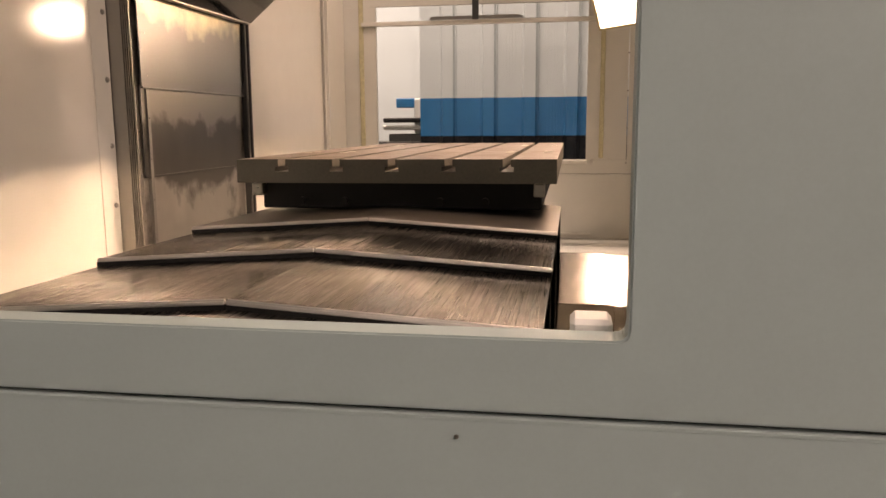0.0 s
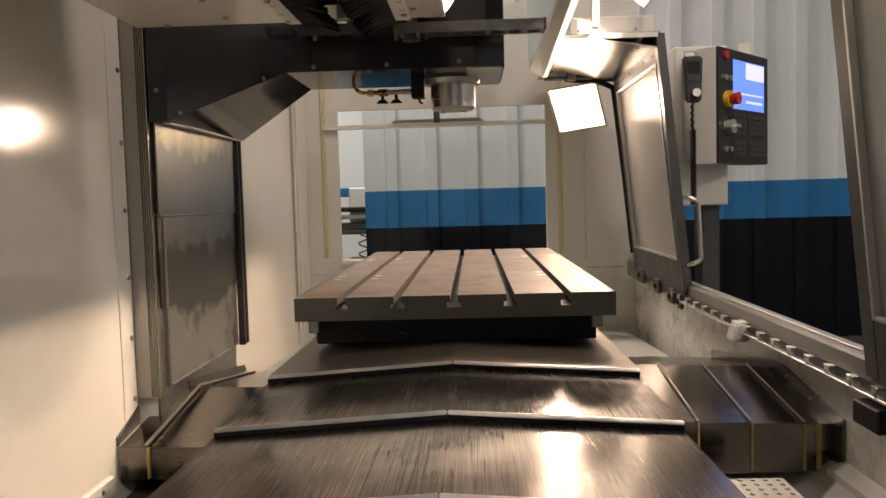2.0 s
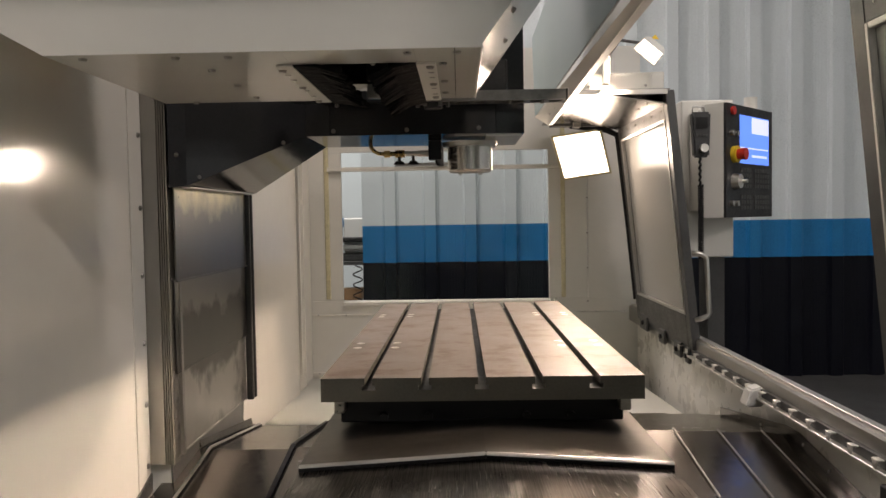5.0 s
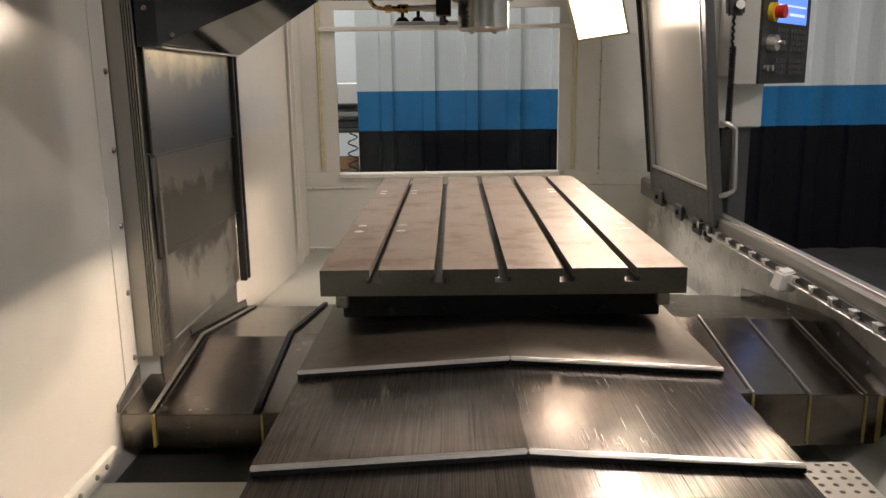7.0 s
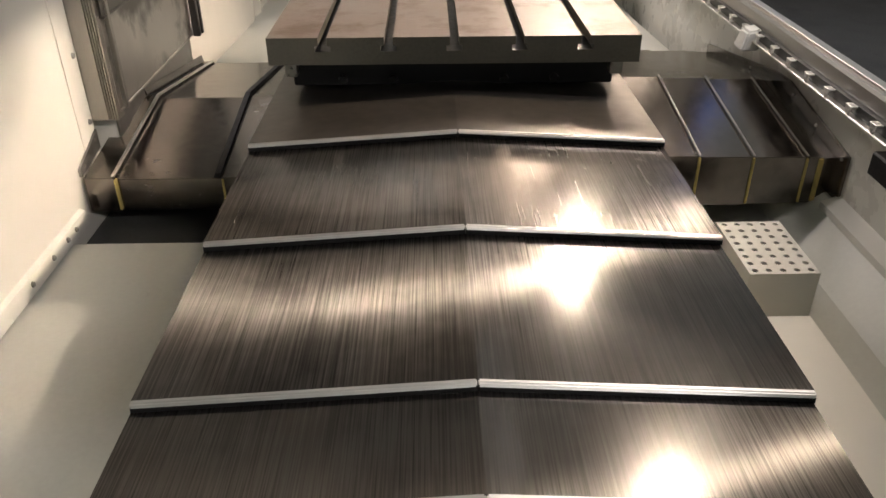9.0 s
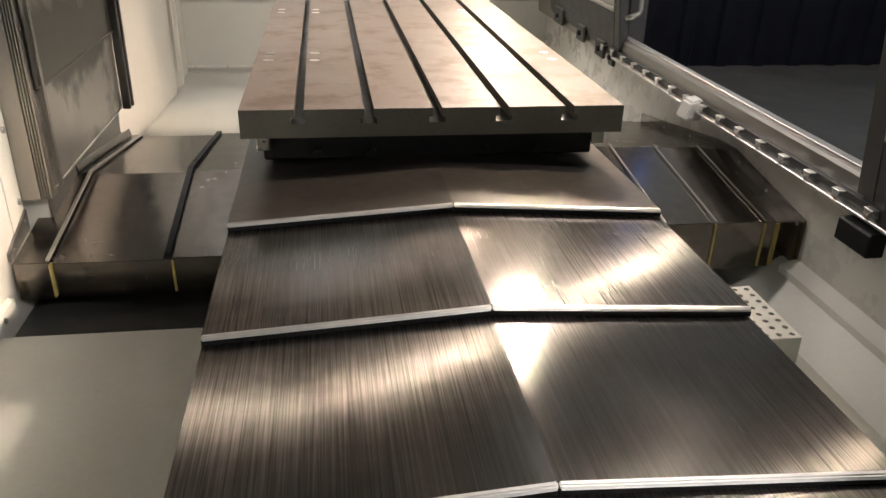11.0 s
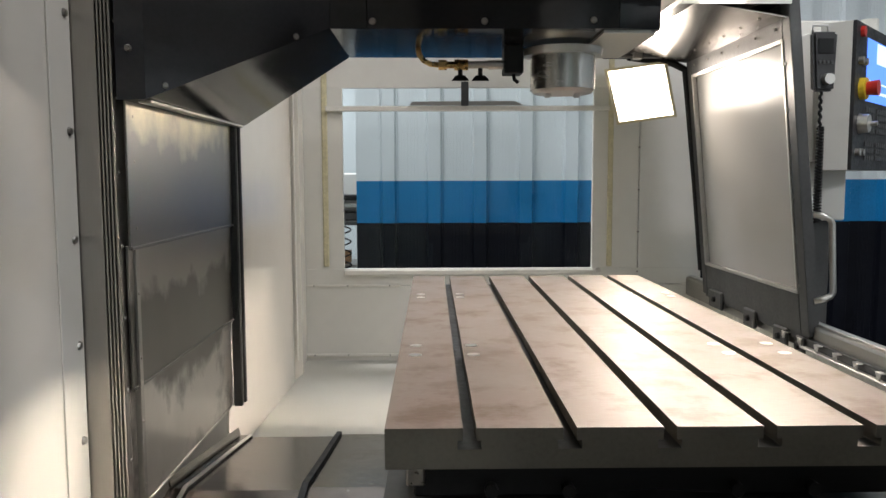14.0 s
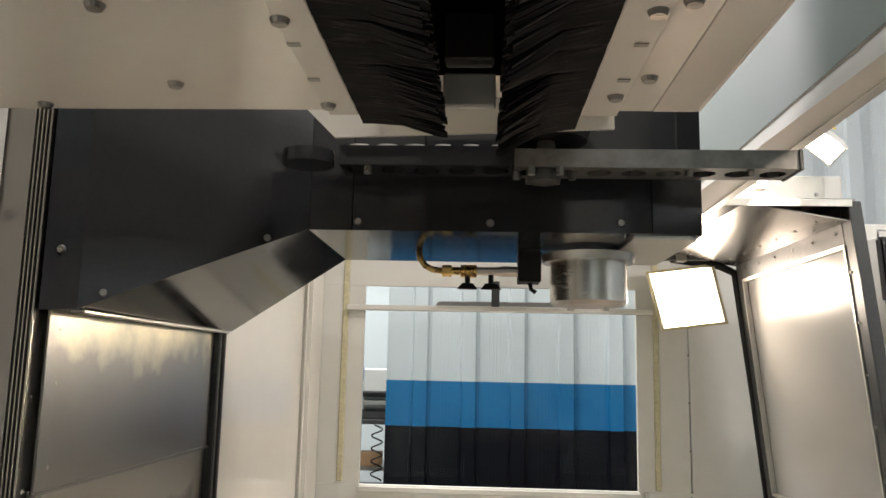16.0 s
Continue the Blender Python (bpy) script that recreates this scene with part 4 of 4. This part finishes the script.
def bristles(xa0, xa1, y0, y1, reach, droop):
    """A thick row of bristle bundles from a holder's edge towards the slot's middle."""
    bm = bmesh.new()
    rng = random.Random(5)
    n = 420
    for i in range(n):
        k = (i + rng.random()) / n
        y, x = y0 + (y1 - y0) * k, xa0 + (xa1 - xa0) * k
        w = 0.0028
        wave = 0.006 * math.sin(k * 23) + 0.004 * math.sin(k * 61)
        r = reach * (0.93 + 0.1 * rng.random())
        dy = rng.uniform(-0.006, 0.006) - 0.015
        dz = droop + wave * 0.6 + rng.uniform(-0.005, 0.005)
        rows = []
        for f in (0.0, 0.5, 1.0):
            yy, zz, ww = y + dy * f, 1.6155 + dz * f * f, w * (1 - 0.35 * f)
            rows.append([bm.verts.new((x + r * f, yy - ww, zz)), bm.verts.new((x + r * f, yy + ww, zz + rng.uniform(-0.002, 0.002))),
                         bm.verts.new((x + r * f, yy, zz + 0.004))])
        for a, b in zip(rows, rows[1:]):
            for q in range(3):
                bm.faces.new((a[q], a[(q + 1) % 3], b[(q + 1) % 3], b[q]))
        bm.faces.new(rows[-1])
    return bm


tagged(part("brush", bristles(-0.3265, -0.3265, YS, Y1 + 0.03, 0.084, -0.016), BRISTLE, hous, "black bristle brush"), kind="stuff")
tagged(part("brush", bristles(-0.1145, -0.1145, YS, Y1 + 0.045, -0.078, -0.030), BRISTLE, hous, "black bristle brush"), kind="stuff")
bm = box(-0.245, -0.225, -0.13, -0.115, 1.69, 1.80, 0.002)
box(-0.225, -0.205, -0.13, -0.115, 1.69, 1.71, 0.002, bm)
part("slot_bracket", bm, AGED, hous, "beige hook bracket inside the slot")
part("slot_stop", box(-0.222, -0.212, -0.10, -0.085, 1.665, 1.80, 0.002), ALU, hous)
part("slot_box", box(-0.243, -0.197, 0.022, 0.046, 1.655, 1.70, 0.002), DARK, hous)
part("slot_end", box(-0.245, -0.195, Y1 - 0.012, Y1 - 0.001, 1.617, 1.65, 0.002), CREAM, hous)

# ---- front beam along the door side ----
beam = thing("top_beam", (0.15, 0.5, 1.64), "screwed sheet metal beam along the open door side", "beam", kind="structure")
def beam_at(y):
    return (0.324 + 0.041 * y, 1.769 + 0.018 * y), (0.327 + 0.010 * y, 1.843 + 0.004 * y)


def beam_ring(y, grow):
    (xa, za), (xb, zb) = beam_at(y)
    return [(xa, y, za), (xa + grow, y, za), (xb + grow, y, zb), (xb, y, zb)]


part("face_strip", hull_prism(beam_ring(-1.0, 0.004), beam_ring(2.3, 0.004)), CREAM_MATT, beam)
part("lower_edge", hull_prism([(x + 0.0045, -1.0, z) for x, z in ((0.283, 1.751), (0.300, 1.751), (0.300, 1.755), (0.283, 1.755))],
                              [(x + 0.0045, 2.3, z) for x, z in ((0.418, 1.8104), (0.435, 1.8104), (0.435, 1.8144), (0.418, 1.8144))]), LIP, beam, "bright lower edge")
part("web", hull_prism([(0.316, -1.0, 1.8395), (0.320, -1.0, 1.8395), (0.354, 2.3, 1.8525), (0.350, 2.3, 1.8525)],
                       [(0.306, -1.0, 2.25), (0.310, -1.0, 2.25), (0.344, 2.3, 2.25), (0.340, 2.3, 2.25)]), OUTER, beam)
for i in range(22):
    y = -0.5 + i * 0.115
    (xa, za), (xb, zb) = beam_at(y)
    k = 0.35 if i % 2 else 0.65
    screw(beam, (xa + (xb - xa) * k - 0.0005, y, za + (zb - za) * k), (-1, 0, -0.1), 0.006)
for y in (0.30, 0.335, 0.90, 0.935):
    part("hole", rod((0.314, y, 1.93 + 0.5 * (y - 0.3)), (0.327, y, 1.93 + 0.5 * (y - 0.3)), 0.006, seg=10), BLACK, beam)

# ---- sliding door, open, leaning inwards at the top ----
def lean(z):
    return 0.935 - (z - 0.80) * 0.10


def door_ring(y0, y1, z0, z1, d0, d1, bm=None):
    """A bar of the leaning door between two heights."""
    return hull_prism([(lean(z0) + d0, y0, z0), (lean(z0) + d1, y0, z0), (lean(z0) + d1, y1, z0), (lean(z0) + d0, y1, z0)],
                      [(lean(z1) + d0, y0, z1), (lean(z1) + d1, y0, z1), (lean(z1) + d1, y1, z1), (lean(z1) + d0, y1, z1)], bm, 0.002)


def leaning_door(y0, y1, handle_at, label):
    th = thing("sliding_door", (lean(0.8), (y0 + y1) / 2, 0.80), label, "door", "sliding doors")
    stile = part("frame_stile", door_ring(y0, y0 + 0.055, 0.80, 1.85, -0.035, 0.0), DARK, th)
    part("frame_stile", door_ring(y1 - 0.055, y1, 0.80, 1.85, -0.035, 0.0), DARK, th)
    part("bottom_rail", door_ring(y0 + 0.0555, y1 - 0.0555, 0.80, 0.93, -0.035, 0.0), DARK, th)
    top = part("top_rail", door_ring(y0 + 0.0555, y1 - 0.0555, 1.74, 1.85, -0.035, 0.0), DARK, th)
    pane = part("window_pane", door_ring(y0 + 0.0555, y1 - 0.0555, 0.9305, 1.7395, -0.020, -0.014), PANE, th, "hazy acrylic pane")
    for a, b, c, d in ((y0 + 0.0555, y0 + 0.068, 0.9305, 1.7395), (y1 - 0.068, y1 - 0.0555, 0.9305, 1.7395),
                       (y0 + 0.0685, y1 - 0.0685, 0.9305, 0.943), (y0 + 0.0685, y1 - 0.0685, 1.727, 1.7395)):
        part("pane_clip", door_ring(a, b, c, d, -0.038, -0.021), LIP, pane, "bright pane retainer")
    for z in (0.96, 1.10, 1.24, 1.38, 1.52, 1.66):
        screw(stile, (lean(z) - 0.0355, y0 + 0.045, z), (-1, 0, -0.1), 0.005)
    for k in range(6):
        screw(top, (lean(1.78) - 0.0355, y0 + 0.1 + k * (y1 - y0 - 0.2) / 5, 1.775), (-1, 0, -0.1), 0.005)
    if handle_at is not None:
        hx, hy = lean(1.05) - 0.01, handle_at
        pts = [(hx, hy + 0.01, 1.19)] + [(hx + 0.055 * math.sin(a), hy, 1.165 + 0.025 * math.cos(a)) for a in (0.5, 1.0, 1.57)] + \
              [(hx + 0.055 * math.sin(a) + 0.012, hy, 0.945 + 0.025 * math.cos(a)) for a in (1.57, 2.1, 2.6)] + [(hx + 0.012, hy + 0.01, 0.915)]
        part("handle", tube(pts, 0.0105, 12), STEEL, stile, "polished bar handle")
    part("skirt_plate", hull_prism([(0.905, y0 + 0.01, 0.775), (0.911, y0 + 0.01, 0.775), (0.911, y1 - 0.02, 0.790), (0.905, y1 - 0.02, 0.790)],
                                   [(0.897, y0 + 0.01, 0.86), (0.899, y0 + 0.01, 0.86), (0.899, y1 - 0.02, 0.86), (0.897, y1 - 0.02, 0.86)]), DARK, th)
    for a, b, c, d in ((y0 + 0.02, y0 + 0.075, 0.730, 0.795), (y0 + 0.14, y0 + 0.24, 0.735, 0.800), (y0 + 0.40, y0 + 0.50, 0.748, 0.815), (y1 - 0.24, y1 - 0.10, 0.760, 0.835)):
        hanger = part("hanger", box(0.888, 0.903, a, b, c, d, 0.005), DARK, th, "dark roller hanger")
        part("roller_bolt", smooth(rod((0.8878, (a + b) / 2, (c + d) / 2), (0.878, (a + b) / 2, (c + d) / 2), 0.012, 0.010, 12)), BLACK, hanger)
    return th


leaning_door(1.48, 2.45, 1.475, "open dark-framed sliding door with a hazy pane and bar handle")
leaning_door(-1.02, 0.015, None, "dark-framed sliding door with a hazy pane, pushed aside")
upper = thing("door_upper_sheet", (0.7, 1.96, 1.75), "bright screwed sheet folding from the open door to its header", "door sheet")
part("sheet", hull_prism([(lean(1.80) - 0.040, 1.49, 1.795), (lean(1.80) - 0.040, 2.44, 1.795), (0.52, 2.44, 1.8455), (0.52, 1.49, 1.8455)],
                         [(lean(1.80) - 0.037, 1.49, 1.799), (lean(1.80) - 0.037, 2.44, 1.799), (0.52, 2.44, 1.8458), (0.52, 1.49, 1.8458)]), BOXSTEEL, upper)
for k in range(6):
    screw(upper, (0.74, 1.56 + 0.15 * k, 1.806), (-0.1, 0, -1), 0.006)
part("seal_tube", tube([(lean(0.9) - 0.03, 2.462, 0.9), (lean(1.3) - 0.03, 2.462, 1.3), (lean(1.70) - 0.035, 2.462, 1.70), (0.80, 2.462, 1.77), (0.74, 2.462, 1.80), (0.55, 2.462, 1.825)], 0.016, 10), BLACK, upper, "dark rubber seal")
solid("rail_foot", box(0.868, 0.91, -0.10, 0.01, 0.70, 0.752, 0.004), BLACK, "black rubber stop under the sliding door", "stop")

# header above the door and behind it
hdr = thing("door_header", (0.6, 1.9, 1.86), "cream door header box with a metal shelf", "header", kind="structure")
part("box", box(0.46, 0.745, 1.50, 2.62, 1.855, 1.925, 0.004), CREAM, hdr)
part("shelf", box(0.42, 0.81, 1.47, 2.62, 1.846, 1.8545, 0.001), BOXSTEEL, hdr)
part("post", box(0.745, 0.80, 1.52, 1.60, 1.855, 1.93, 0.003), CREAM, hdr)
part("bracket", box(0.535, 0.565, 1.44, 1.468, 1.87, 1.985, 0.003), STEEL, hdr)
part("front_lip", box(0.43, 0.80, 1.466, 1.4695, 1.832, 1.852, 0.001), CREAM, hdr)
part("operator_bar", box(0.44, 0.80, 2.42, 2.46, 1.815, 1.832, 0.003), DARK, hdr, "dark bar under the header")
part("operator_block", box(0.56, 0.60, 2.41, 2.47, 1.808, 1.838, 0.003), ALU, hdr)
for x in (0.49, 0.72):
    screw(hdr, (x, 1.4995, 1.872), (0, -1, 0), 0.006)

# ---- lamps ----
def flood(name, corners, depth, label, shell):
    tl, tr, br, bl = [Vector(c) for c in corners]
    c = (tl + tr + br + bl) / 4
    n = ((tr - tl).cross(bl - tl)).normalized()
    if n.y > 0:
        n = -n
    th = thing(name, c - n * depth, label, "lamp")
    grow = lambda p, k: c + (p - c) * k
    rim = [grow(p, 1.10) for p in (tl, tr, br, bl)]
    rear = [grow(p, 0.72) - n * depth for p in (tl, tr, br, bl)]
    part("housing", hull_prism([p - n * 0.004 for p in rim], rear), shell, th)
    for i in range(4):
        j = (i + 1) % 4
        ring = [(tl, tr, br, bl)[i], (tl, tr, br, bl)[j], rim[j], rim[i]]
        part("bezel", hull_prism([p - n * 0.004 for p in ring], [p + n * 0.006 for p in ring]), shell, th)
    part("lens", hull_prism([p - n * 0.0035 for p in (tl, tr, br, bl)], [p - n * 0.001 for p in (tl, tr, br, bl)]), LAMPFACE, th, "glowing white lens")
    return th


flood("work_lamp", ((0.462, 2.455, 1.762), (0.705, 2.455, 1.795), (0.757, 2.475, 1.58), (0.523, 2.485, 1.549)), 0.06, "square work lamp, switched on, at the end wall", AGED)
solid("lamp_bracket", tube([(0.61, 2.53, 1.70), (0.62, 2.62, 1.74), (0.63, 2.749, 1.75)], 0.012), DARK, "dark lamp bracket on the end wall", "bracket")
for dx, dy, dz, reach in ((0.0, 0.0, 0.0, 0.56), (0.125, -1.19, 0.09, 0.335)):
    lens = [(x + dx, y + dy, z + dz) for x, y, z in ((0.671, 1.475, 2.017), (0.701, 1.425, 2.044), (0.769, 1.419, 1.983), (0.746, 1.468, 1.950))]
    l2 = flood("spot_lamp", lens, 0.05, "small white spot lamp, switched on, above the door opening", WHITE)
    part("warning_sticker", hull_prism([(x + dx, y + dy, z + dz) for x, y, z in ((0.735, 1.462, 2.052), (0.760, 1.449, 2.044), (0.752, 1.470, 2.066))],
                                       [(x + dx, y + dy, z + dz) for x, y, z in ((0.736, 1.463, 2.054), (0.761, 1.450, 2.046), (0.753, 1.471, 2.068))]), YEL, l2, "yellow warning triangle")
    part("arm", tube([(0.725 + dx, 1.50 + dy, 2.01 + dz), (0.70 + dx, 1.53 + dy, 2.05 + dz), (0.62 + dx, 1.52 + dy, 2.06 + dz), (reach + 0.015, 1.50 + dy, 2.0), (reach, 1.50 + dy, 1.925)], 0.007), DARK, l2)

# ---- operator pendant ----
PO, PU, PV = Vector((1.085, 1.62, 1.33)), Vector((0.335, 0.365, 0.0)).normalized(), Vector((0, 0, 1))
PN = PU.cross(PV)
pend = thing("operator_pendant", PO, "dark control pendant with a lit blue screen and keypad", "control panel")


def on_face(u0, u1, v0, v1, d0, d1, bm=None):
    r = [PO + PU * u + PV * v for u, v in ((u0, v0), (u1, v0), (u1, v1), (u0, v1))]
    return hull_prism([p + PN * d0 for p in r], [p + PN * d1 for p in r], bm, 0.0008 if bm is None else 0)


PW, PH = 0.50, 0.485
part("housing", on_face(0, PW, 0, PH, -0.11, -0.012), CREAM_MATT, pend, "cream housing")
plate = part("face_plate", on_face(0, PW, 0, PH, -0.0118, 0.0), PENDANT, pend)
scr = part("screen", on_face(0.135, 0.455, 0.235, 0.445, 0.0003, 0.002), SCREEN, pend, "lit blue screen")
part("screen_window", on_face(0.26, 0.45, 0.37, 0.44, 0.0022, 0.003), SCREEN_PALE, scr)
part("screen_window", on_face(0.14, 0.44, 0.30, 0.306, 0.0022, 0.003), SCREEN_PALE, scr)
part("screen_window", on_face(0.26, 0.43, 0.265, 0.275, 0.0022, 0.003), SCREEN_PALE, scr)
for r in range(8):
    for c in range(11):
        if r == 3 or c in (4,):
            continue
        u, v = 0.145 + c * 0.029, 0.035 + r * 0.0235
        part("key", on_face(u, u + 0.022, v, v + 0.016, 0.0002, 0.004, bmesh.new()), KEYCAP, plate)
for u, v in ((0.045, 0.06), (0.095, 0.06), (0.045, 0.36), (0.095, 0.36)):
    a = PO + PU * u + PV * v
    part("button", rod(a, a + PN * 0.015, 0.012, seg=14), STEEL, plate)
a = PO + PU * 0.075 + PV * 0.27
collar = part("stop_collar", rod(a, a + PN * 0.02, 0.036, seg=20), YEL, pend, "yellow collar")
part("stop_button", smooth(rod(a + PN * 0.0205, a + PN * 0.055, 0.022, 0.026, 20)), RED, collar, "red mushroom stop button")
a = PO + PU * 0.08 + PV * 0.155
wheel = part("jog_wheel", smooth(rod(a, a + PN * 0.03, 0.034, 0.030, 24)), STEEL, pend)
part("jog_knob", rod(a + PN * 0.03 + PU * 0.02, a + PN * 0.05 + PU * 0.02, 0.008, seg=10), STEEL, wheel)
part("key_switch", rod(PO + PU * 0.06 + PV * 0.455, PO + PU * 0.06 + PV * 0.455 + PN * 0.012, 0.018, seg=16), RED, pend)
part("beacon", rod(PO + PU * 0.40 + PV * 0.4855 - PN * 0.06, PO + PU * 0.40 + PV * 0.55 - PN * 0.06, 0.03, seg=18), CREAM_MATT, pend)
part("side_tray", hull_prism([PO + PU * 0.505 + PV * 0.21 + PN * -0.1, PO + PU * 0.62 + PV * 0.21 + PN * -0.1, PO + PU * 0.58 + PV * 0.44 + PN * -0.1, PO + PU * 0.505 + PV * 0.44 + PN * -0.1],
                             [PO + PU * 0.505 + PV * 0.21 + PN * -0.08, PO + PU * 0.62 + PV * 0.21 + PN * -0.08, PO + PU * 0.58 + PV * 0.44 + PN * -0.08, PO + PU * 0.505 + PV * 0.44 + PN * -0.08]), PENDANT, pend)
cab = thing("pendant_cabinet", (1.1, 1.95, 1.15), "cream cabinet carrying the control pendant", "cabinet")
part("body", box(0.965, 1.20, 1.86, 2.10, 1.15, 1.86, 0.006), CREAM_MATT, cab)
part("arm", box(1.00, 1.10, 1.72, 1.86, 1.36, 1.80, 0.004), CREAM_MATT, cab)
part("leg", box(1.10, 1.18, 1.92, 2.05, 0.0, 1.15, 0.004), DARK, cab)
jog = thing("jog_remote", (0.975, 1.62, 1.59), "dark handheld jog remote hung on the pendant cabinet", "remote")
part("body", hull_prism([(0.945, 1.60, 1.585), (1.010, 1.60, 1.585), (1.010, 1.635, 1.585), (0.945, 1.635, 1.585)],
                        [(0.935, 1.605, 1.775), (1.018, 1.605, 1.775), (1.018, 1.635, 1.775), (0.935, 1.635, 1.775)], None, 0.008), PENDANT, jog)
part("display", box(0.952, 1.002, 1.6005, 1.604, 1.705, 1.752, 0), BLACK, jog)
part("dial", smooth(rod((0.983, 1.603, 1.622), (0.983, 1.578, 1.622), 0.019, 0.017, 20)), STEEL, jog)
for i in range(4):
    part("key", box(0.955 + i * 0.013, 0.963 + i * 0.013, 1.598, 1.604, 1.672, 1.682, 0), KEYCAP, jog)
part("hook", tube([(0.95, 1.64, 1.77), (0.95, 1.64, 1.80), (1.0, 1.64, 1.80), (1.0, 1.64, 1.77)], 0.004, 8), LIP, jog)
part("cord", tube([(0.975 + 0.003 * math.sin(k), 1.62, 1.585 - 0.004 * k) for k in range(30)], 0.005, 8), BLACK, jog)
part("coil", tube([(0.978 + 0.011 * math.cos(k * 1.05), 1.62 + 0.011 * math.sin(k * 1.05), 1.47 - 0.00165 * k) for k in range(190)], 0.0035, 6), BLACK, jog, "coiled black cord")
